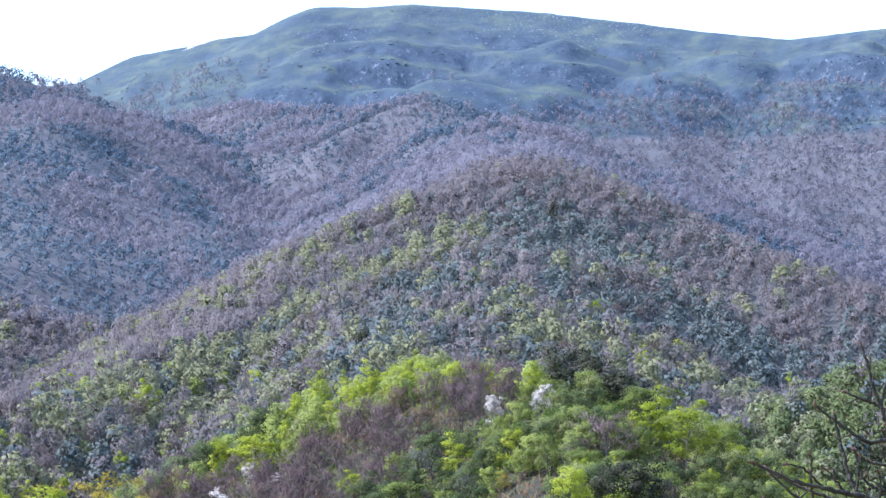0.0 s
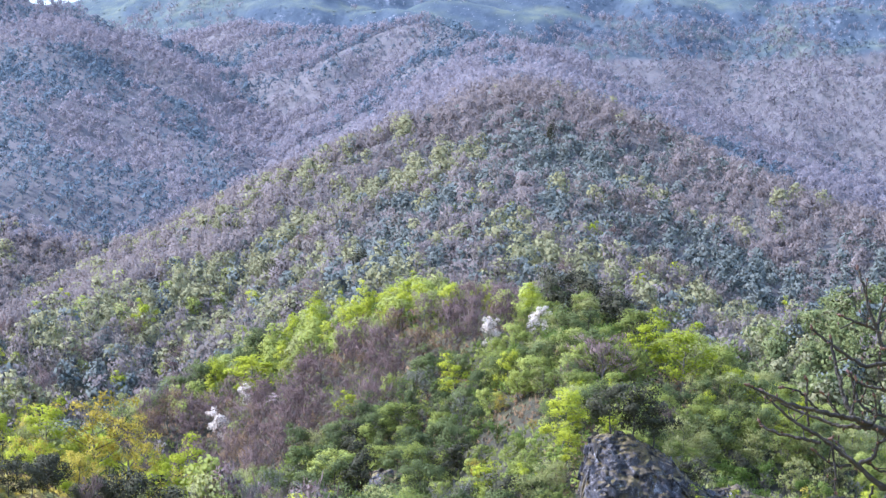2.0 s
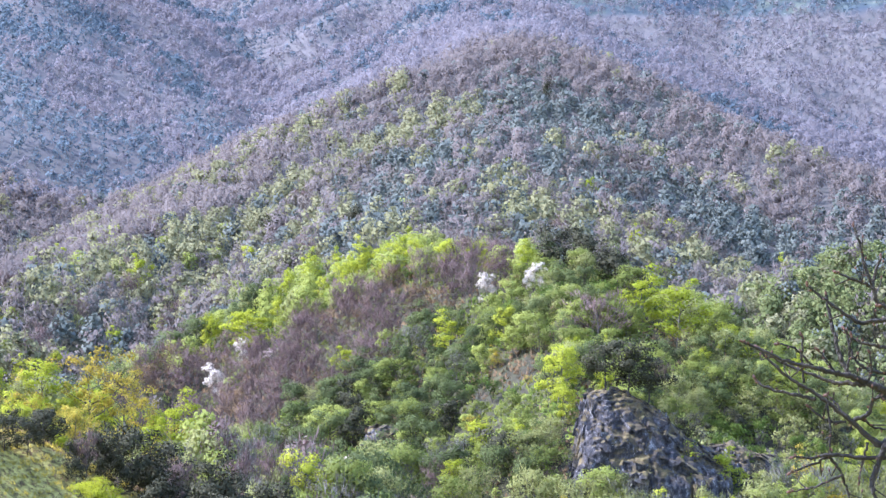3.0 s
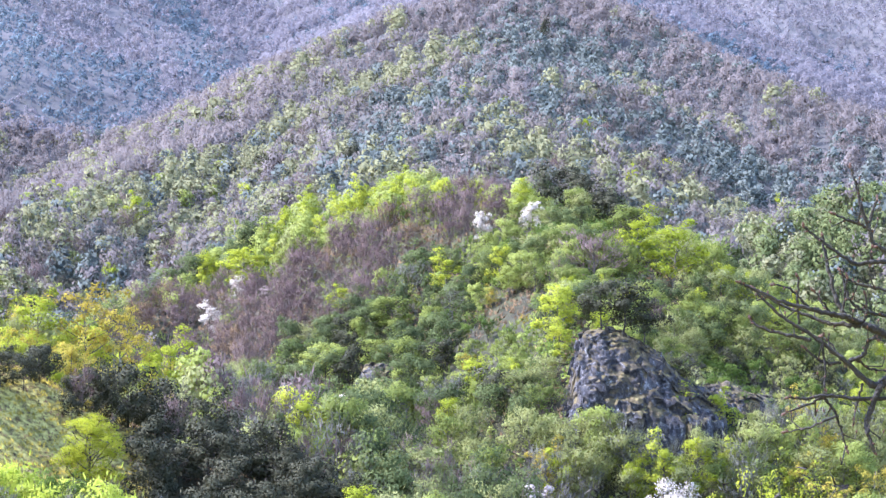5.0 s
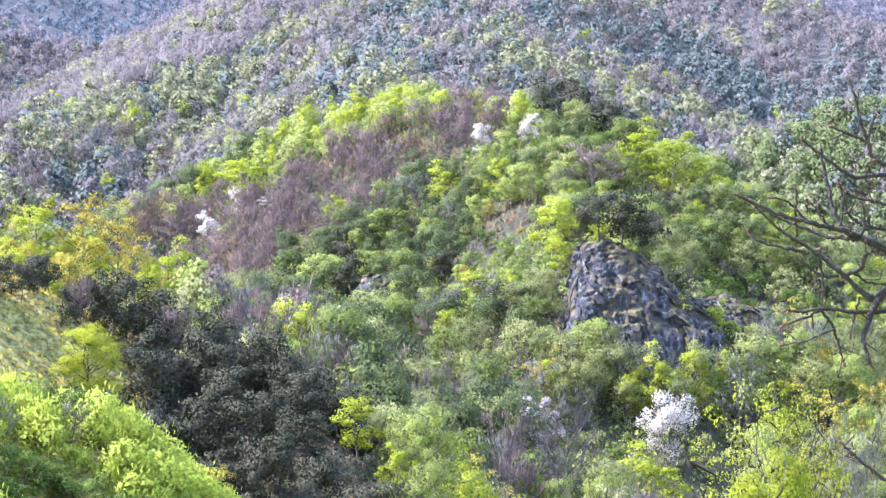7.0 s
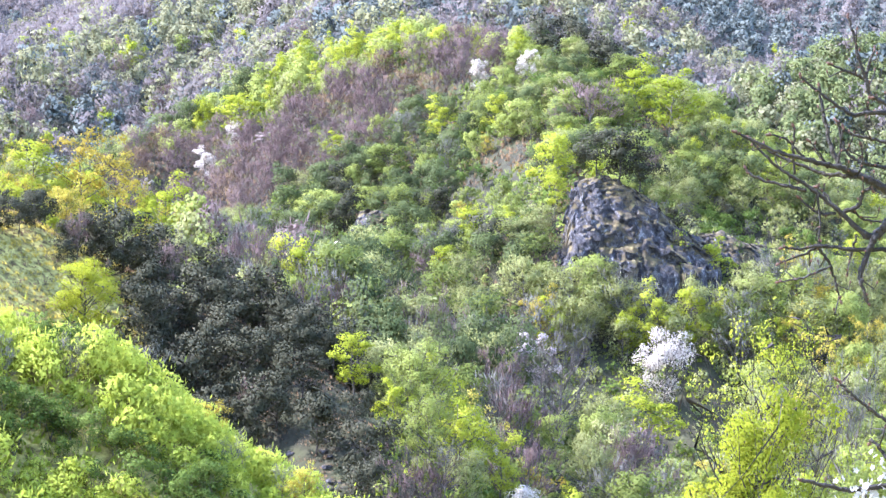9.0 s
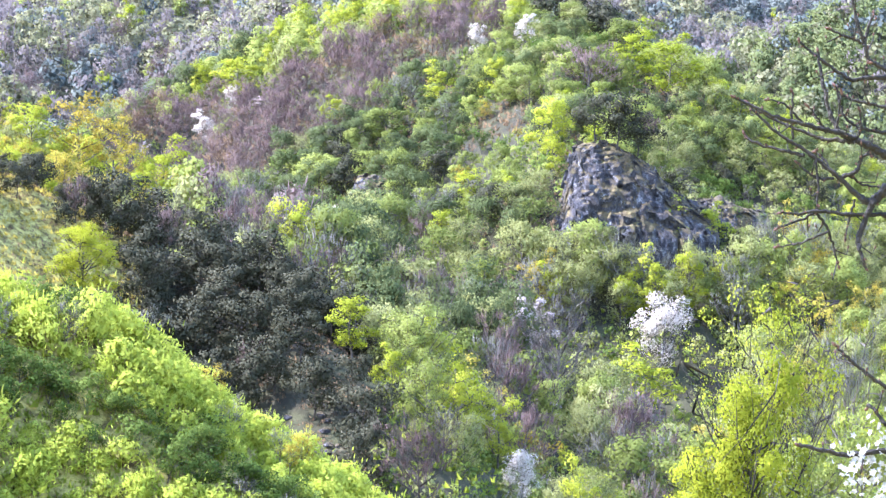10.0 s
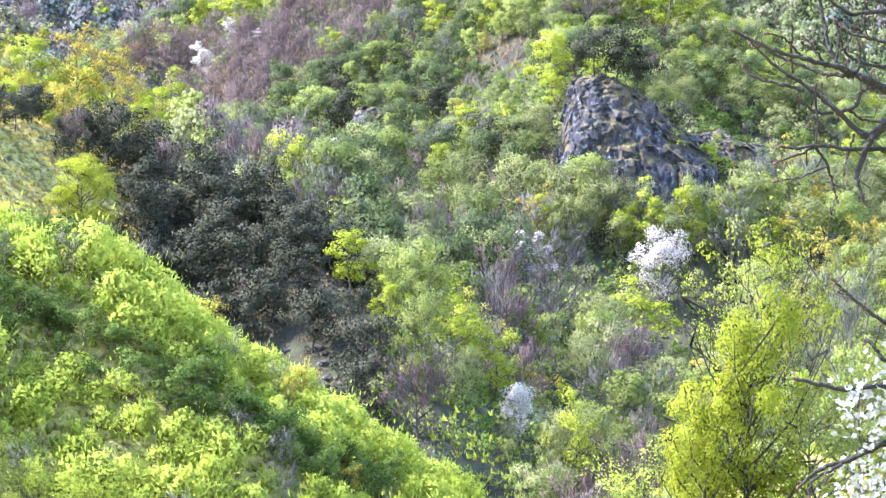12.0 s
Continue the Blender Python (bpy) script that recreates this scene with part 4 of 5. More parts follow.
for (x, y, z), s in zip(P, show):
    if not s or not clear_of(x, y, TAKEN, 4.0):
        continue
    u = rng.rand()
    if abs(x - 31) < 11 and 398 < y < 424:
        continue
    if math.atan2(x, y) > 0.075 and u > 0.45:
        u = rng.choice([0.6, 0.68, 0.95, 0.5, 0.8])
    kind = ("green" if u < 0.36 else "willow" if u < 0.62 else "lime" if u < 0.78 else "grey" if u < 0.85
            else "mauve" if u < 0.89 else "gold" if u < 0.97 else "pink")
    if x < 12 and y > 310:          # the dim foot of the knoll and of the western bank
        kind = "deep" if u < 0.28 else "grey" if u < 0.46 else "willow" if u < 0.74 else "mauve" if u < 0.84 else "green" if u < 0.95 else "lime"
    h = rng.uniform(5.5, 10.0)
    if y < 285 and kind in ("green", "willow", "gold", "grey", "mauve"):
        kind, h = kind + "_near", h * 0.85
    if y < 243:
        h = rng.uniform(2.6, 4.6)
    if any(abs(math.atan2(x, y) - a) < 0.010 and d - 70 < y < d for a, d in STANDOUT):
        h = min(h, rng.uniform(1.8, 2.8))
    grow(kind, x, y, h, rng.uniform(0.8, 1.1), z=z)

# the green knoll
P, where, fall, rng = scatter(21, 300, 610, 4.1, 9.9)
sel = np.isin(where, ["knoll", "knoll_nose"]) & (P[:, 2] > -16)
P = P[sel]
show = lookout(P, 7) | (rng.rand(len(P)) < 0.12)
patch = fractal(P[:, 0] + 40, P[:, 1], 30, 3)
az, el = bearings(P, 2.5)
inside = {k: within(STAND[k], az, el) for k in ("cap", "mauve", "dark", "open", "scrub")}
MIX = {
    "cap": (("lime", 0.30), ("willow", 0.62), ("green", 1.0)),
    "mauve": (("mauve", 0.80), ("rust", 0.93), ("green", 0.97), ("willow", 1.0)),
    "open": (("shrub", 0.4), ("grey", 0.6), ("gold", 0.75), ("green", 1.0)),
    "dark": (("deep", 0.56), ("green", 0.72), ("shrub", 0.82), ("oak", 0.91), ("grey", 1.0)),
    "scrub": (("oak", 0.45), ("shrub", 0.75), ("grey", 1.0)),
    "east_face": (("green", 0.52), ("willow", 0.78), ("lime", 0.88), ("deep", 1.0)),
    "face": (("green", 0.40), ("deep", 0.58), ("shrub", 0.68), ("willow", 0.86), ("lime", 0.94), ("mauve", 1.0)),
}
for k, (x, y, z) in enumerate(P):
    if not show[k] or not clear_of(x, y, TAKEN, 3.6) or (abs(x - 31) < 12.5 and 396 < y < 424):
        continue
    stand = next((n for n in ("cap", "mauve", "open", "dark", "scrub") if inside[n][k]), "face")
    u = rng.rand()
    if stand == "open" and u < 0.5:
        continue
    u = rng.rand() if stand == "open" else u
    if stand == "face" and az[k] > 4.6:
        stand = "east_face"
    kind = next(n for n, share in MIX[stand] if u <= share)
    if stand == "mauve" and patch[k] < -0.2:
        kind = "lime" if u < 0.4 else "green"
    tall = rng.uniform(3.8, 6.8) * (0.62 if kind == "shrub" or stand in ("open", "scrub") else 1)
    grow(kind, x, y, tall, rng.uniform(0.85, 1.2), z=z)

# low undergrowth between the trees of the valley and of the knoll
P, where, fall, rng = scatter(27, 205, 600, 2.9, 9.9)
low = np.isin(where, ["floor", "valley_side", "near_bank", "west_bank"]) | (np.isin(where, ["knoll", "knoll_nose"])) | ((where == "oak_ridge") & (P[:, 0] > -4))
P = P[low & (P[:, 0] > -45)]
P = P[lookout(P, 2) & ~((np.abs(P[:, 0] - 31) < 12.5) & (np.abs(P[:, 1] - 409) < 13))]
az, el = bearings(P, 1)
bare = within(STAND["mauve"], az, el) | within(STAND["open"], az, el)
fresh = rng.rand(len(P)) * np.where((P[:, 1] > 410) & (az < 4.5), 0.55, 1.0)
P, fresh = P[~bare], fresh[~bare]
for name, label, leaf, part_of in (("bramble_undergrowth", "low dark green brambles and shrubs under the trees", "shrub", fresh < 0.35),
                                   ("green_undergrowth", "low fresh green saplings and shrubs under the trees", "green", (fresh >= 0.35) & (fresh < 0.7)),
                                   ("pale_undergrowth", "low pale green willow scrub under the trees", "willow", fresh >= 0.7)):
    wood_sheet(name, label, leaf, "leaf", P[part_of], 2.3, 70, 81, slim=1.25, leaf_size=0.10)

# larger trees that stand out on the lower wooded hill
P, where, fall, rng = scatter(26, 800, 1120, 11.0, 9.8)
P = P[np.isin(where, ["wood_hill", "wood_nose", "wood_hill_east"])]
P = P[lookout(P, 8)]
for x, y, z in P:
    u, az = rng.rand(), math.degrees(math.atan2(x, y))
    if u < (0.42 if az < -2.5 else 0.12):
        kind = ("green", "willow", "mauve", "lime", "willow", "mauve", "green", "oak", "willow", "green")[rng.randint(0, 10)]
        grow(kind, x, y, rng.uniform(6.5, 10.0), rng.uniform(0.9, 1.2), z=z)

# the oak ridge, with its open grass slope
P, where, fall, rng = scatter(23, 235, 315, 3.9, 10.6)
P = P[where == "oak_ridge"]
show = lookout(P, 5) | (rng.rand(len(P)) < 0.1)
for (x, y, z), s in zip(P, show):
    az = math.degrees(math.atan2(x, y))
    d = z - np.interp(az, [-8.6, -6.4, -4.6, -2.1, -0.6], [-3.7, -9.2, -12.2, -18.2, -26.3])     # height against the crest
    if not s or not clear_of(x, y, TAKEN, 3.5):
        continue
    if az > -1.0 or (az > -3.2 and d < -9):
        continue
    if az < -6.0 and -10 < d < -1.0:
        continue
    if -4.4 < az < -1.8 and d < -7 and rng.rand() < 0.4:
        continue
    grow("oak" if rng.rand() < 0.93 else "mauve", x, y, rng.uniform(3.2, 5.8) * (0.6 if az < -7.2 else 1), rng.uniform(0.9, 1.2), z=z,
         label="dark evergreen oak in a dense belt along the ridge", group="oaks along the ridge")

# the bank behind the oaks, with golden and yellow-green trees
P, where, fall, rng = scatter(25, 318, 372, 4.4, 10.4)
P = P[where == "west_bank"]
P = P[lookout(P, 9)]
for x, y, z in P:
    if not clear_of(x, y, TAKEN, 3.5):
        continue
    az = math.degrees(math.atan2(x, y))
    u = rng.rand()
    kind = ("gold" if u < 0.4 else "lime" if u < 0.7 else "willow") if az < -5.2 else ("mauve" if u < 0.3 else "grey" if u < 0.55 else "green" if u < 0.85 else "willow")
    grow(kind, x, y, rng.uniform(5.0, 8.0), rng.uniform(0.8, 1.05), z=z)

# hazel scrub over the near slope
P, where, fall, rng = scatter(24, 148, 212, 1.7, 10.4)
P = P[where == "green_slope"]
P = P[lookout(P, 2.5) | (rng.rand(len(P)) < 0.1)]
P = P[np.argsort(P[:, 1])]
patch = fractal(P[:, 0] * 1.4, P[:, 1], 9, 2)
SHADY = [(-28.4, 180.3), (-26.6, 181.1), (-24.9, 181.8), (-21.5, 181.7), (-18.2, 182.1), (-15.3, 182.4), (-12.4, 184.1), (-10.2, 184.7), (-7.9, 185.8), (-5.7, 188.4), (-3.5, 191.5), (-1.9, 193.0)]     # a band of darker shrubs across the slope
for (x, y, z), pn in zip(P, patch):
    if not clear_of(x, y, TAKEN, 1.2):
        continue
    u = rng.rand()
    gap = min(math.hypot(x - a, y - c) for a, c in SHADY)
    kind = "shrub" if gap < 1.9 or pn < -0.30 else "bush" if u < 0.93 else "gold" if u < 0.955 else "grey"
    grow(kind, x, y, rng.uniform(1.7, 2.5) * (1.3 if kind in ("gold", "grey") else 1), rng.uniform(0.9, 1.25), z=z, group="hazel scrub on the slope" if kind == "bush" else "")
for kind, name, label, shape, size, slim in (
        ("bush", "hazel_thicket", "dense bright green hazel thicket on the slope", "puff", 0.05, 1.35),
        ("deep", "deep_green_woodland", "deep green woods on the shady knoll side", "leaf", 0.06, 0.85),
        ("green", "green_woodland", "fresh green woods on the upper knoll", "leaf", 0.06, 0.8),
        ("mauve", "bare_thicket", "bare mauve-brown woods on the side of the knoll", "puff", 0.05, 0.75),
        ("willow", "willow_thicket", "pale green willow woods in the valley", "leaf", 0.06, 0.8),
        ("lime", "maple_woodland", "yellow-green maple woods on the knoll", "leaf", 0.06, 0.7)):
    rest = np.array(OVERFLOW.get(kind, [])).reshape(-1, 4)
    wood_sheet(name, label, kind, shape, rest[:, :3], rest[:, 3], 420, 61, slim=slim, leaf_size=size)


# ---- rocks ----
def stone_material():
    m, nt, out = nodes_of("mossy_rock")
    geo = nt.nodes.new("ShaderNodeNewGeometry")
    sep = nt.nodes.new("ShaderNodeSeparateXYZ")
    nt.links.new(geo.outputs["Normal"], sep.inputs[0])
    grey = ramp(nt, noisy(nt, 0.8, 10, 0.85, (1.2, 1.2, 0.9)), [(0.41, (0.018, 0.016, 0.018)), (0.50, (0.048, 0.044, 0.050)), (0.57, (0.11, 0.106, 0.114)), (0.64, (0.40, 0.39, 0.40))])
    turf = ramp(nt, noisy(nt, 0.6, 8, 0.7), [(0.35, (0.030, 0.024, 0.014)), (0.5, (0.085, 0.064, 0.030)), (0.60, (0.15, 0.115, 0.045)), (0.7, (0.15, 0.16, 0.055))])
    lie = maths(nt, "ADD", maths(nt, "MULTIPLY", sep.outputs["Z"], 0.6), maths(nt, "MULTIPLY", noisy(nt, 0.17, 7, 0.62, (1.3, 1.0, 1.0)), 2.1))
    mossy = maths(nt, "MULTIPLY", maths(nt, "SUBTRACT", lie, 1.24), 5.0, True)
    p = nt.nodes.new("ShaderNodeBsdfPrincipled")
    p.inputs["Roughness"].default_value = 0.9
    nt.links.new(mixed(nt, mossy, grey, turf), p.inputs["Base Color"])
    bump = nt.nodes.new("ShaderNodeBump")
    bump.inputs["Strength"].default_value, bump.inputs["Distance"].default_value = 0.9, 0.35
    nt.links.new(noisy(nt, 1.6, 8, 0.7), bump.inputs["Height"])
    nt.links.new(bump.outputs[0], p.inputs["Normal"])
    nt.links.new(p.outputs[0], out.inputs[0])
    return m


ROCK = stone_material()


def block_mesh(seed):
    """An angular slab of rock: the hull of a few points, split along its bedding."""
    rng = np.random.RandomState(seed)
    bm = bmesh.new()
    for k in range(11):
        bm.verts.new(Vector((rng.uniform(-0.62, 0.62), rng.uniform(-0.3, 0.3), rng.uniform(-1.0, 1.0))))
    bmesh.ops.convex_hull(bm, input=bm.verts[:])
    bmesh.ops.delete(bm, geom=[v for v in bm.verts if not v.link_faces], context="VERTS")
    bmesh.ops.recalc_face_normals(bm, faces=bm.faces[:])
    me = bpy.data.meshes.new("block")
    bm.to_mesh(me)
    bm.free()
    me.materials.append(ROCK)
    return me


BLOCKS = [block_mesh(500 + k) for k in range(10)]


def rock_outcrop(label, x, y, z, w, d, h, drop, blocks, seed):
    """A crag: a steep turfy core, and angular blocks set into it in ribs."""
    rng = np.random.RandomState(seed)

    def surface(u, v):
        rise = min(u / 0.16, 1.0)
        fall_off = max(0.0, (u - 0.3) / 0.7)
        top = h * rise * rise * (3 - 2 * rise) * (1 - drop * fall_off * fall_off * (3 - 2 * fall_off))
        p = Vector(((u - 0.5) * w, -d * 0.5 * math.sin(math.pi * u) ** 0.5 + d * 0.7 * v, top * math.sin(v * math.pi / 2) ** 0.85))
        q = Vector((p.x * 0.2 + seed, p.y * 0.2, p.z * 0.2))
        n = noise.fractal(q, 0.6, 2.1, 8) + 0.5 * abs(noise.noise(Vector((q.x * 2.3 + q.z * 1.5, q.y * 2.0, q.z * 1.2)))) + 0.25 * abs(noise.noise(q * 9.0))
        b = Vector((q.x * 5 + q.z * 2.2, q.y * 5, q.z * 5 - q.x * 1.6))          # slabs of the tilted bedding
        n = 0.7 * n + 0.5 * noise.cell(Vector((b.x * 0.42 + b.z * 0.2, b.y * 0.5, b.z * 0.3))) + 0.4 * noise.cell(Vector((b.x * 1.3 + 7, b.y * 1.2, b.z * 0.7)))
        return p + Vector((0, -n * 1.0, n * 0.35)) * min(1, h / 10)
    root = new("rock_outcrop")
    root.empty_display_size = 1.0
    root.matrix_world = Matrix.Translation((x, y, z))
    rows, cols = 84, 120
    vs = [surface(j / cols, i / rows) for i in range(rows + 1) for j in range(cols + 1)]
    vs = [p - Vector((0, 0, 9)) if k < cols + 1 else p for k, p in enumerate(vs)]
    vs += [Vector((p.x, p.y + 7, -6)) for p in vs[-cols - 1:]]
    k = cols + 1
    fs = [(i * k + j, i * k + j + 1, (i + 1) * k + j + 1, (i + 1) * k + j) for i in range(rows + 1) for j in range(cols)]
    new("core", mesh_of("core", np.array(vs), np.array(fs), ROCK)).parent = root
    made = 0
    while made < blocks:
        u, v = rng.uniform(0.04, 0.97), rng.uniform(0.0, 0.92)
        rib = noise.noise(Vector((u * 5.5 + v * 1.2 + seed, v * 2.2, 3.0))) + 0.35 * (0.55 - u) + 0.25 * (0.6 - v)
        if rib < rng.normal(0.02, 0.10):
            continue
        b = new("block", BLOCKS[rng.randint(0, 10)])
        b.parent = root
        s = min(0.95 * math.exp(rng.normal(0, 0.5)), 2.8) * (h / 15) ** 0.5
        b.matrix_basis = Matrix.Translation(surface(u, v) + Vector((0, 0.15 * s, -0.1 * s))) @ Euler((rng.normal(-0.45, 0.2), rng.normal(0.35, 0.28), rng.normal(0.25, 0.5))).to_matrix().to_4x4() @ Matrix.Diagonal((s, s, s * rng.uniform(0.55, 1.05), 1))
        made += 1
    return tagged(root, label, "rock")


rock_outcrop("grey craggy rock outcrop with moss and dry grass on the knoll", 31.5, 413.0, -11.5, 25.0, 13.0, 14.0, 0.68, 260, 1)
rock_outcrop("lower grey rock face half hidden by shrubs", 46.0, 424.0, -11.5, 13.0, 8.0, 6.0, 0.3, 50, 2)
rock_outcrop("broken reddish rock face among shrubs", -6.4, 462.0, -11.0, 13.0, 8.0, 7.5, 0.3, 50, 3)


def boulder_mesh(seed):
    """A loose angular stone."""
    bm = bmesh.new()
    bmesh.ops.create_icosphere(bm, subdivisions=2, radius=0.8)
    for v in bm.verts:
        c = noise.noise(v.co * 1.7 + Vector((seed * 3.7, 0, 0)))
        v.co = Vector((v.co.x, v.co.y * 0.85, v.co.z * 0.6)) * (1 + 0.45 * c)
    me = bpy.data.meshes.new("boulder")
    bm.to_mesh(me)
    bm.free()
    me.materials.append(ROCK)
    return me


BOULDERS = [boulder_mesh(k) for k in range(4)]
rng = np.random.RandomState(41)
for k in range(46):
    x, y = rng.uniform(-15, -4), rng.uniform(249, 268)
    if landform([x], [y])[1][0] != NAMES.index("oak_ridge"):
        continue
    b = new("boulder", BOULDERS[k % 4])
    b.matrix_world = Matrix.Translation((x, y, landform([x], [y])[0][0])) @ Matrix.Rotation(rng.uniform(0, 6), 4, "Z") @ Matrix.Scale(rng.uniform(0.4, 1.0), 4)
    tagged(b, "small weathered stone on the bare earth slope", "stone", "stones on the slope")


# grass on the open banks
def grass_sheet(name, label, leaf, pts, size, seed):
    rng = np.random.RandomState(seed)
    n = len(pts)
    if n == 0:
        return
    k = 5
    c = np.repeat(pts, k, 0) + rng.normal(0, 0.16, (n * k, 3)) * (1, 1, 0)
    a = rng.uniform(-1.5, 1.5, n * k)
    s = size * rng.uniform(0.5, 1.4, n * k)
    lean = rng.normal(0, 0.45, (n * k, 2))
    w = np.stack([np.cos(a), np.sin(a), np.zeros(n * k)], -1) * (s * 0.28)[:, None]
    tip = c + np.stack([lean[:, 0] * s, lean[:, 1] * s, s], -1)
    vs = np.stack([c - w, c + w, tip], 1).reshape(-1, 3)
    me = mesh_of(name, vs, np.arange(n * k * 3).reshape(-1, 3), LEAF[leaf], normals=np.repeat(np.stack([lean[:, 0], lean[:, 1], np.full(n * k, 1.0)], -1) / np.sqrt(1 + (lean ** 2).sum(1))[:, None], 3, 0))
    return tagged(new(name, me), label, "grass", kind="stuff")


P, where, fall, rng = scatter(51, 240, 312, 0.6, 10.8)
P = P[(where == "oak_ridge") & (np.degrees(np.arctan2(P[:, 0], P[:, 1])) < -1.0)]
clump = np.sin(2 * np.pi * (P[:, 2] / 1.25 + 2.0 * fractal(P[:, 0], P[:, 1], 9, 3))) > -0.25
mossy = np.degrees(np.arctan2(P[:, 0], P[:, 1])) < -5.6
grass_sheet("grass_tufts", "tufts of short mossy grass on the steep bank", "turf", P[clump & mossy], 0.34, 52)
grass_sheet("dry_grass", "dry brown grass and bracken on the steep bank", "rust", P[~clump | (~mossy & (rng.rand(len(P)) < 0.4))], 0.24, 53)
P, where, fall, rng = scatter(54, 150, 215, 0.62, 10.6)
grass_sheet("grass_tufts", "bright green grass under the hazel scrub", "bush", P[(where == "green_slope") | (where == "near_bank")], 0.4, 55)
P, where, fall, rng = scatter(56, 390, 600, 1.5, 10.0)
P = P[np.isin(where, ["knoll", "knoll_nose"]) & (P[:, 2] > -18)]
P = P[lookout(P, 1)]
tan = fractal(P[:, 0], P[:, 1], 12, 3) > 0.03
grass_sheet("dry_grass", "dry reddish-brown bracken and grass on the open knoll", "rust", P[tan], 0.7, 57)
grass_sheet("grass_tufts", "green grass and bramble on the open knoll", "green", P[~tan], 0.7, 58)


P, where, fall, rng = scatter(59, 205, 400, 1.3, 10.0)
P = P[np.isin(where, ["valley_side", "floor", "near_bank"]) | (np.isin(where, ["knoll", "knoll_nose", "oak_ridge"]) & (P[:, 2] < -18) & (P[:, 0] > -4))]
P = P[lookout(P, 1)]
grass_sheet("meadow_grass", "green grass and low herbs on the valley floor", "bush", P, 0.55, 60)


# ---- the bare ash by the lookout, whose branches hang into view ----
def spline(pts, n):
    pts = [Vector(p) for p in pts]
    ext = [pts[0] * 2 - pts[1]] + pts + [pts[-1] * 2 - pts[-2]]
    out = []
    for i in range(1, len(ext) - 2):
        p0, p1, p2, p3 = ext[i - 1:i + 3]
        for k in range(n):
            t = k / n
            out.append(0.5 * ((2 * p1) + (p2 - p0) * t + (2 * p0 - 5 * p1 + 4 * p2 - p3) * t * t + (3 * p1 - p0 - 3 * p2 + p3) * t ** 3))
    return out + [pts[-1]]


def sweep(line, radii, sides=8):
    vs, fs = [], []
    up = Vector((0.3, 0.9, 0.2))
    for i, p in enumerate(line):
        d = (line[min(i + 1, len(line) - 1)] - line[max(i - 1, 0)]).normalized()
        u = d.cross(up).normalized()
        v = d.cross(u)
        for j in range(sides):
            a = 2 * math.pi * j / sides
            vs.append(p + (u * math.cos(a) + v * math.sin(a)) * radii[i])
    for i in range(len(line) - 1):
        for j in range(sides):
            fs.append((i * sides + j, i * sides + (j + 1) % sides, (i + 1) * sides + (j + 1) % sides, (i + 1) * sides + j))
    fs.append(tuple(range(sides - 1, -1, -1)) if sides == 4 else (sides - 1, sides // 2, 1, 0))
    return np.array(vs), np.array(fs)


TWIG_BARK = bark_material("ash_bark", (0.007, 0.005, 0.004), (0.05, 0.042, 0.032), 14.0)
BUD = bark_material("bud", (0.06, 0.025, 0.018), (0.17, 0.09, 0.06), 30.0)
TWIGS = np.random.RandomState(7)


def bud_mesh(size):
    """One pointed bud as a short swollen tube, along z."""
    line = [Vector((0, 0, -0.4 * size)), Vector((0.04 * size, 0, 0.3 * size)), Vector((0, 0.05 * size, 0.9 * size)), Vector((0, 0, 1.7 * size))]
    return mesh_of("bud", *sweep(line, [size * 0.35, size * 0.62, size * 0.5, size * 0.06], 6), BUD, True)


BUDS = {k: bud_mesh(k / 10000) for k in (42, 50, 62)}


def put_bud(limb, p, d, k):
    ob = new("bud", BUDS[k])
    ob.parent = limb
    ob.matrix_basis = limb.matrix_world.inverted() @ Matrix.Translation(p) @ d.to_track_quat("Z", "Y").to_matrix().to_4x4()
    return ob


def grow_limb(tree, kind, r0, r1, pts):
    """A limb, branch or twig of the tree, radii in millimetres, knobbly, with buds along it and at its tip."""
    line = spline(pts, 7)
    n = len(line)
    line = [p + Vector(TWIGS.normal(0, 0.0012, 3)) for p in line]
    rad = [1.1 * (r0 + (r1 - r0) * i / (n - 1)) / 1000 * (1 + 0.10 * math.sin(i * 2.1 + r0) + (0.28 if i % 7 == 0 and 0 < i < n - 1 else 0)) for i in range(n)]
    ob = new(kind, mesh_of(kind, *sweep(line, rad), TWIG_BARK, True))
    ob.parent = tree
    ob.matrix_parent_inverse = tree.matrix_world.inverted()
    if kind != "limb":
        for i in range(4, n - 1, 5 if kind == "twig" else 7):
            d = (line[i + 1] - line[i - 1]).normalized()
            side = d.cross(Vector(TWIGS.normal(0, 1, 3))).normalized()
            put_bud(ob, line[i] + side * rad[i], side + d * 0.6, 42)
            if TWIGS.rand() < 0.4:
                s = [line[i], line[i] + (side + d * 0.5) * TWIGS.uniform(0.02, 0.05)]
                s.append(s[-1] + (side * 0.4 + Vector((0, 0, 1))) * 0.015)
                new("spur", mesh_of("spur", *sweep(s, [0.0018, 0.0016, 0.0012], 6), TWIG_BARK, True)).parent = ob
                put_bud(ob, s[-1], s[-1] - s[-2], 42)
    if r1 < 4:
        put_bud(ob, line[-1], line[-1] - line[-2], 62)
        put_bud(ob, line[-2], line[-1] - line[-3] + Vector((0, 0, 0.02)), 50)
    return line


def standing(name, label, x, y, category="tree"):
    root = new(name)
    root.empty_display_size = 0.3
    root.matrix_world = Matrix.Translation((x, y, landform([x], [y])[0][0]))
    bpy.context.view_layer.update()
    return tagged(root, label, category)


def stem_of(tree, pts, r0, r1):
    line = spline(pts, 6)
    n = len(line)
    ob = new("trunk", mesh_of("trunk", *sweep(line, [r0 + (r1 - r0) * i / (n - 1) for i in range(n)], 12), TWIG_BARK, True))
    ob.parent = tree
    ob.matrix_parent_inverse = tree.matrix_world.inverted()


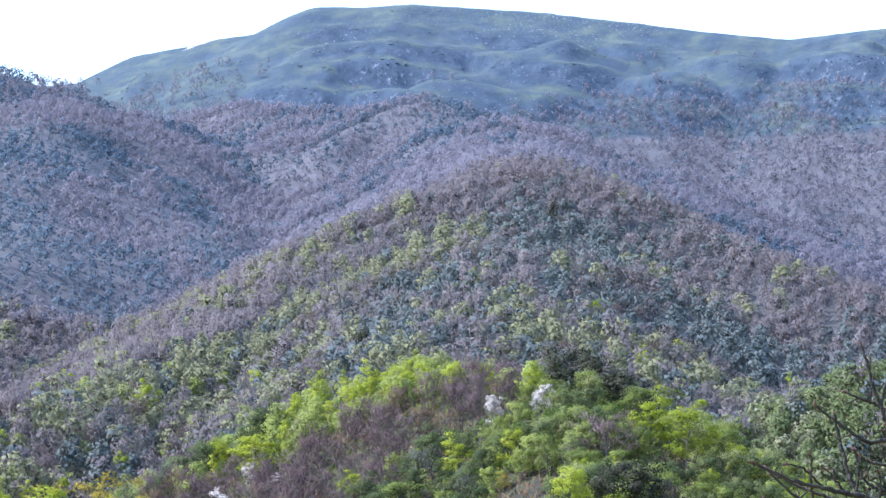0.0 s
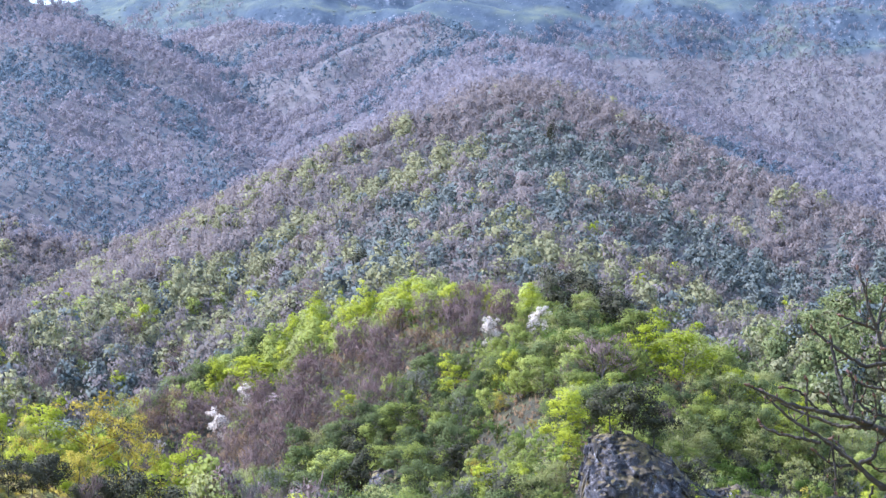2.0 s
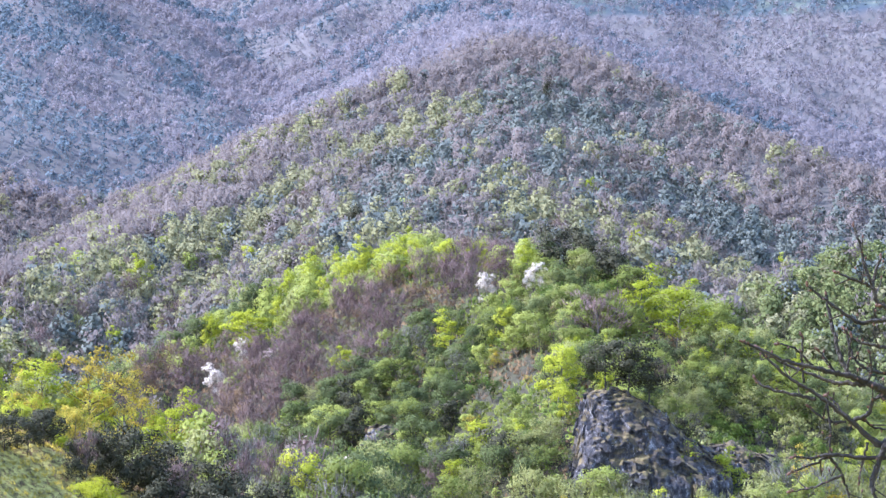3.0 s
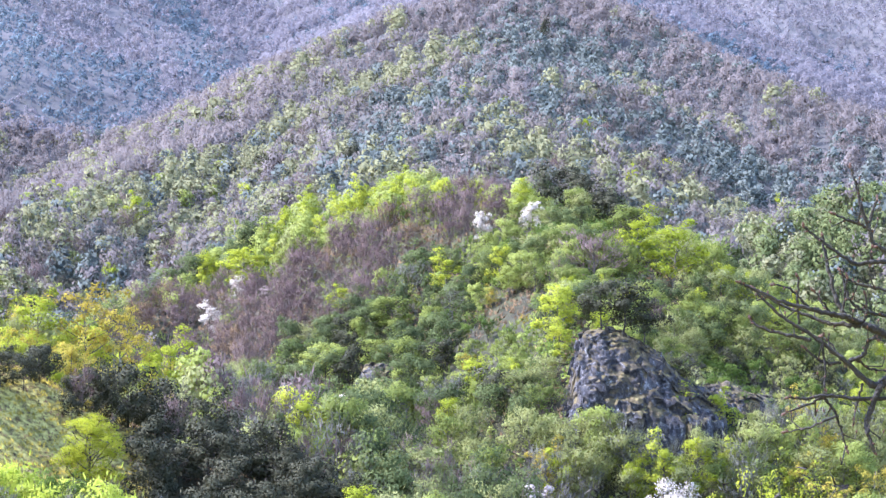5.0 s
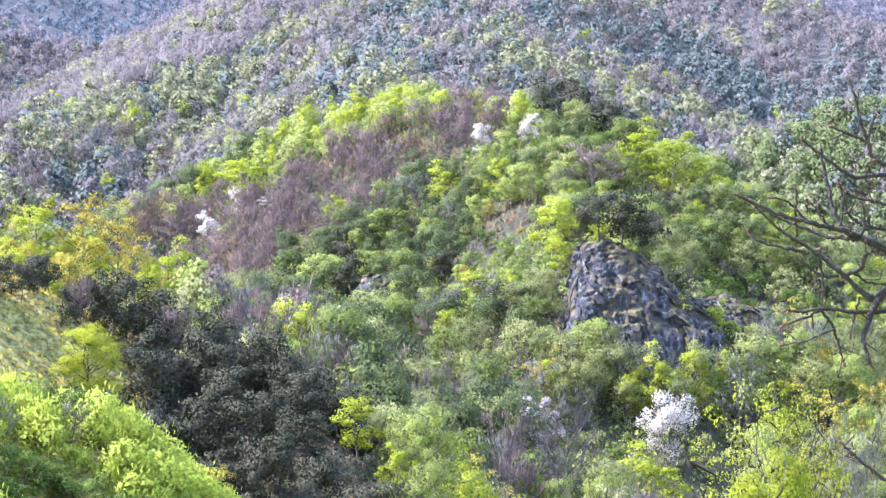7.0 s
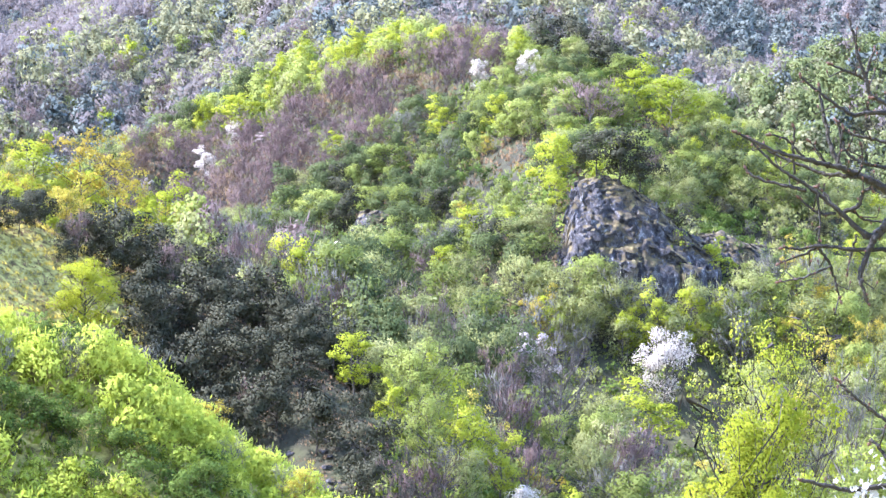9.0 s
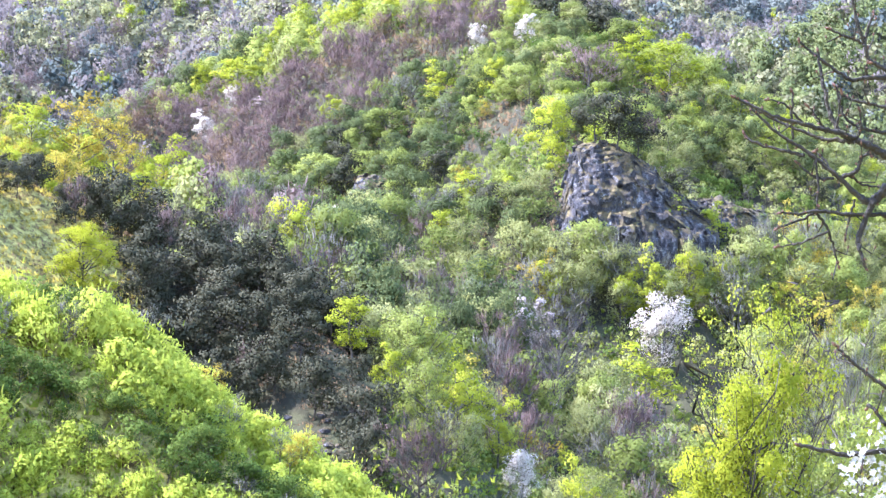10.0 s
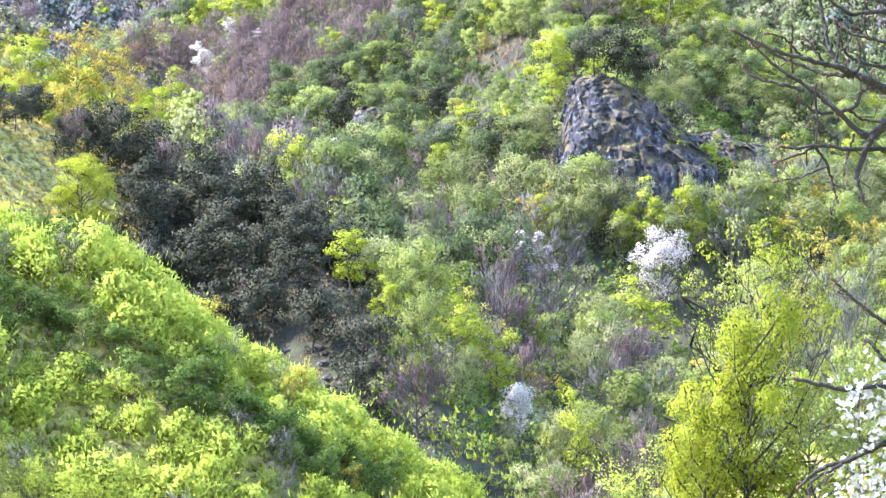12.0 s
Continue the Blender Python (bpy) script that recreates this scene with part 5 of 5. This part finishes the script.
ASH = standing("ash_tree", "leafless ash tree with knobbly budding twigs beside the lookout", 1.75, 6.55)
_z = ASH.matrix_world.translation.z
stem_of(ASH, [(1.75, 6.55, _z - 0.3), (1.72, 6.55, _z + 1.6), (1.62, 6.53, 0.6), (1.5, 6.52, 1.2), (1.42, 6.52, 1.9), (1.4, 6.5, 2.9)], 0.085, 0.02)
for a, b in (((1.124, 1.58), 1.30), ((1.118, 1.525), 1.32), ((1.13, 1.41), 1.50), ((1.13, 1.75), 1.42), ((1.13, 1.80), 1.42)):
    grow_limb(ASH, "limb", 16, 9, [(b, 6.52, a[1] - 0.22), ((a[0] + b) / 2 + 0.02, 6.51, a[1] - 0.10), (a[0] - 0.01, 6.5, a[1])])
grow_limb(ASH, "limb", 10.9, 6.8, [(1.124, 6.5, 1.58), (1.073, 6.49, 1.603), (1.026, 6.481, 1.625), (1.001, 6.471, 1.636)])
grow_limb(ASH, "limb", 6.6, 3.0, [(1.006, 6.5, 1.636), (0.972, 6.51, 1.65), (0.949, 6.521, 1.688), (0.928, 6.531, 1.763), (0.916, 6.542, 1.84)])
grow_limb(ASH, "branch", 6.6, 2.3, [(1.003, 6.5, 1.639), (0.958, 6.493, 1.652), (0.898, 6.486, 1.666), (0.827, 6.479, 1.681), (0.749, 6.473, 1.712), (0.71, 6.466, 1.729)])
grow_limb(ASH, "branch", 5.1, 2.3, [(1.0, 6.5, 1.63), (0.961, 6.51, 1.635), (0.927, 6.52, 1.637), (0.887, 6.529, 1.651), (0.817, 6.539, 1.679), (0.764, 6.549, 1.71)])
grow_limb(ASH, "limb", 12.4, 5.3, [(1.131, 6.5, 1.557), (1.077, 6.5, 1.522), (1.056, 6.499, 1.503), (1.027, 6.499, 1.496), (0.967, 6.499, 1.548)])
grow_limb(ASH, "branch", 5.1, 2.3, [(0.967, 6.5, 1.548), (0.902, 6.503, 1.599), (0.849, 6.506, 1.63), (0.802, 6.509, 1.664), (0.748, 6.513, 1.718)])
grow_limb(ASH, "branch", 4.4, 2.3, [(0.884, 6.5, 1.598), (0.838, 6.509, 1.606), (0.775, 6.519, 1.622), (0.745, 6.528, 1.643)])
grow_limb(ASH, "twig", 3.6, 2.3, [(0.956, 6.5, 1.544), (0.915, 6.501, 1.546), (0.867, 6.502, 1.578)])
grow_limb(ASH, "twig", 5.1, 3.0, [(0.973, 6.5, 1.548), (1.007, 6.493, 1.566), (1.016, 6.486, 1.596), (1.034, 6.479, 1.603)])
grow_limb(ASH, "branch", 5.8, 2.3, [(1.133, 6.5, 1.461), (1.077, 6.493, 1.463), (0.985, 6.485, 1.464), (0.914, 6.478, 1.468), (0.872, 6.471, 1.461), (0.827, 6.464, 1.464)])
grow_limb(ASH, "twig", 3.6, 1.5, [(0.917, 6.5, 1.468), (0.874, 6.48, 1.447), (0.819, 6.461, 1.426)])
grow_limb(ASH, "twig", 3.6, 1.5, [(0.917, 6.5, 1.465), (0.948, 6.508, 1.421), (0.963, 6.517, 1.377), (0.975, 6.525, 1.339)])
grow_limb(ASH, "twig", 2.9, 1.5, [(0.947, 6.5, 1.422), (0.883, 6.497, 1.394), (0.825, 6.495, 1.381)])
grow_limb(ASH, "branch", 8.0, 3.0, [(1.062, 6.5, 1.503), (1.043, 6.49, 1.485), (1.015, 6.481, 1.415), (1.014, 6.471, 1.386), (1.031, 6.462, 1.34)])
grow_limb(ASH, "twig", 2.9, 1.5, [(1.004, 6.5, 1.496), (0.996, 6.518, 1.448), (0.991, 6.535, 1.407)])
grow_limb(ASH, "branch", 5.8, 2.3, [(1.124, 6.5, 1.79), (1.069, 6.495, 1.783), (1.024, 6.491, 1.779), (0.982, 6.486, 1.776), (0.922, 6.482, 1.814), (0.886, 6.477, 1.84), (0.859, 6.473, 1.86)])
grow_limb(ASH, "branch", 5.8, 2.3, [(1.125, 6.5, 1.779), (1.069, 6.498, 1.801), (1.029, 6.497, 1.823), (1.017, 6.495, 1.858), (0.997, 6.493, 1.91), (0.984, 6.491, 1.962), (0.971, 6.49, 2.002)])
grow_limb(ASH, "twig", 3.6, 2.3, [(1.011, 6.5, 1.861), (0.975, 6.49, 1.874), (0.931, 6.481, 1.889)])
grow_limb(ASH, "twig", 3.6, 3.0, [(1.017, 6.5, 1.858), (1.023, 6.506, 1.887), (1.038, 6.512, 1.929)])
grow_limb(ASH, "branch", 4.4, 2.3, [(1.127, 6.5, 1.709), (1.072, 6.502, 1.713), (1.004, 6.504, 1.727), (0.969, 6.507, 1.74), (0.951, 6.509, 1.763)])
grow_limb(ASH, "branch", 4.4, 2.3, [(1.128, 6.5, 1.656), (1.073, 6.502, 1.655), (1.029, 6.505, 1.66), (0.988, 6.507, 1.677), (0.97, 6.509, 1.705), (0.958, 6.512, 1.752)])
grow_limb(ASH, "twig", 2.9, 2.3, [(0.857, 6.5, 1.633), (0.851, 6.489, 1.691), (0.853, 6.478, 1.746)])
grow_limb(ASH, "twig", 2.9, 1.5, [(0.91, 6.5, 1.593), (0.917, 6.49, 1.529), (0.913, 6.48, 1.471)])
grow_limb(ASH, "twig", 2.9, 2.3, [(1.009, 6.5, 1.642), (1.012, 6.489, 1.671), (1.007, 6.477, 1.706)])
grow_limb(ASH, "twig", 2.9, 1.5, [(0.879, 6.5, 1.674), (0.833, 6.492, 1.714), (0.791, 6.484, 1.724)])
grow_limb(ASH, "twig", 2.9, 1.5, [(0.935, 6.5, 1.652), (0.909, 6.483, 1.686), (0.885, 6.467, 1.712)])
grow_limb(ASH, "twig", 2.9, 1.5, [(1.025, 6.5, 1.779), (1.019, 6.484, 1.799), (1.022, 6.469, 1.816)])
grow_limb(ASH, "twig", 2.9, 1.5, [(0.955, 6.5, 1.553), (0.934, 6.522, 1.588), (0.913, 6.543, 1.605)])
grow_limb(ASH, "twig", 2.9, 1.5, [(0.985, 6.5, 1.554), (1.029, 6.516, 1.531), (1.067, 6.532, 1.526), (1.123, 6.548, 1.509)])
grow_limb(ASH, "twig", 2.9, 1.5, [(0.959, 6.5, 1.653), (0.961, 6.485, 1.717), (0.963, 6.471, 1.745)])
THORN = standing("blackthorn", "blackthorn bush with white blossom on dark twigs beside the lookout", 1.35, 5.62, "bush")
_z = THORN.matrix_world.translation.z
stem_of(THORN, [(1.35, 5.62, _z - 0.3), (1.33, 5.61, _z + 1.4), (1.22, 5.6, 0.2), (1.12, 5.6, 0.75), (1.06, 5.6, 1.12)], 0.03, 0.007)
grow_limb(THORN, "twig", 4.5, 2.3, [(1.028, 5.6, 1.081), (0.942, 5.587, 1.134), (0.896, 5.573, 1.165), (0.859, 5.56, 1.192), (0.827, 5.547, 1.222)])
grow_limb(THORN, "branch", 6.2, 3.4, [(1.043, 5.6, 0.99), (0.947, 5.592, 1.009), (0.869, 5.583, 0.999), (0.811, 5.575, 1.01), (0.762, 5.567, 1.018)])
grow_limb(THORN, "branch", 6.8, 2.8, [(1.057, 5.6, 0.91), (0.954, 5.606, 0.89), (0.89, 5.611, 0.856), (0.823, 5.617, 0.831), (0.785, 5.622, 0.794)])
grow_limb(THORN, "twig", 4.0, 1.7, [(0.947, 5.6, 1.056), (0.91, 5.613, 1.097), (0.907, 5.626, 1.087)])
grow_limb(THORN, "twig", 3.4, 1.7, [(0.866, 5.6, 0.844), (0.807, 5.578, 0.815), (0.793, 5.555, 0.784)])
BLOSSOM = leaf_material("blackthorn_petal", (0.34, 0.34, 0.31), (0.43, 0.42, 0.40), (0.52, 0.51, 0.50), 0.3)


def blossom_mesh(seed, count, spread, size):
    """A spray of five-petalled flowers."""
    rng = np.random.RandomState(seed)
    vs, fs = [], []
    for k in range(count):
        c = Vector(rng.normal(0, 1, 3) * spread)
        n = Vector(rng.normal(0, 1, 3) + np.array([0, -0.7, 0.5])).normalized()
        u = n.orthogonal().normalized()
        v = n.cross(u)
        for q in range(5):
            a = q * 2 * math.pi / 5
            d, e = u * math.cos(a) + v * math.sin(a), u * math.cos(a + 1.57) + v * math.sin(a + 1.57)
            b = len(vs)
            vs += [c, c + d * size * 0.5 + e * size * 0.34 + n * size * 0.12, c + d * size + n * size * 0.22, c + d * size * 0.5 - e * size * 0.34 + n * size * 0.12]
            fs.append((b, b + 1, b + 2, b + 3))
    return mesh_of("blossom", np.array(vs), np.array(fs), BLOSSOM)


SPRAY = [blossom_mesh(60 + k, 26, (0.026, 0.024, 0.024), 0.0072) for k in range(3)]
rng = np.random.RandomState(8)
for k, (x, y, z) in enumerate([(0.93, 5.58, 1.02), (0.90, 5.58, 0.985), (0.955, 5.6, 0.97), (0.915, 5.6, 0.94), (0.95, 5.62, 0.915), (0.87, 5.55, 1.0),
                               (0.93, 5.62, 0.875), (0.90, 5.63, 0.845), (0.955, 5.62, 0.84), (0.925, 5.64, 0.80), (0.96, 5.62, 0.79), (0.89, 5.64, 0.79),
                               (0.94, 5.63, 0.76), (0.99, 5.6, 1.0), (0.99, 5.6, 0.9), (0.99, 5.6, 0.82), (0.99, 5.6, 0.76)]):
    b = new("blossom", SPRAY[k % 3])
    b.parent = THORN
    b.matrix_parent_inverse = THORN.matrix_world.inverted()
    b.matrix_basis = Matrix.Translation((x, y, z)) @ Matrix.Rotation(rng.uniform(0, 6), 4, "Y")
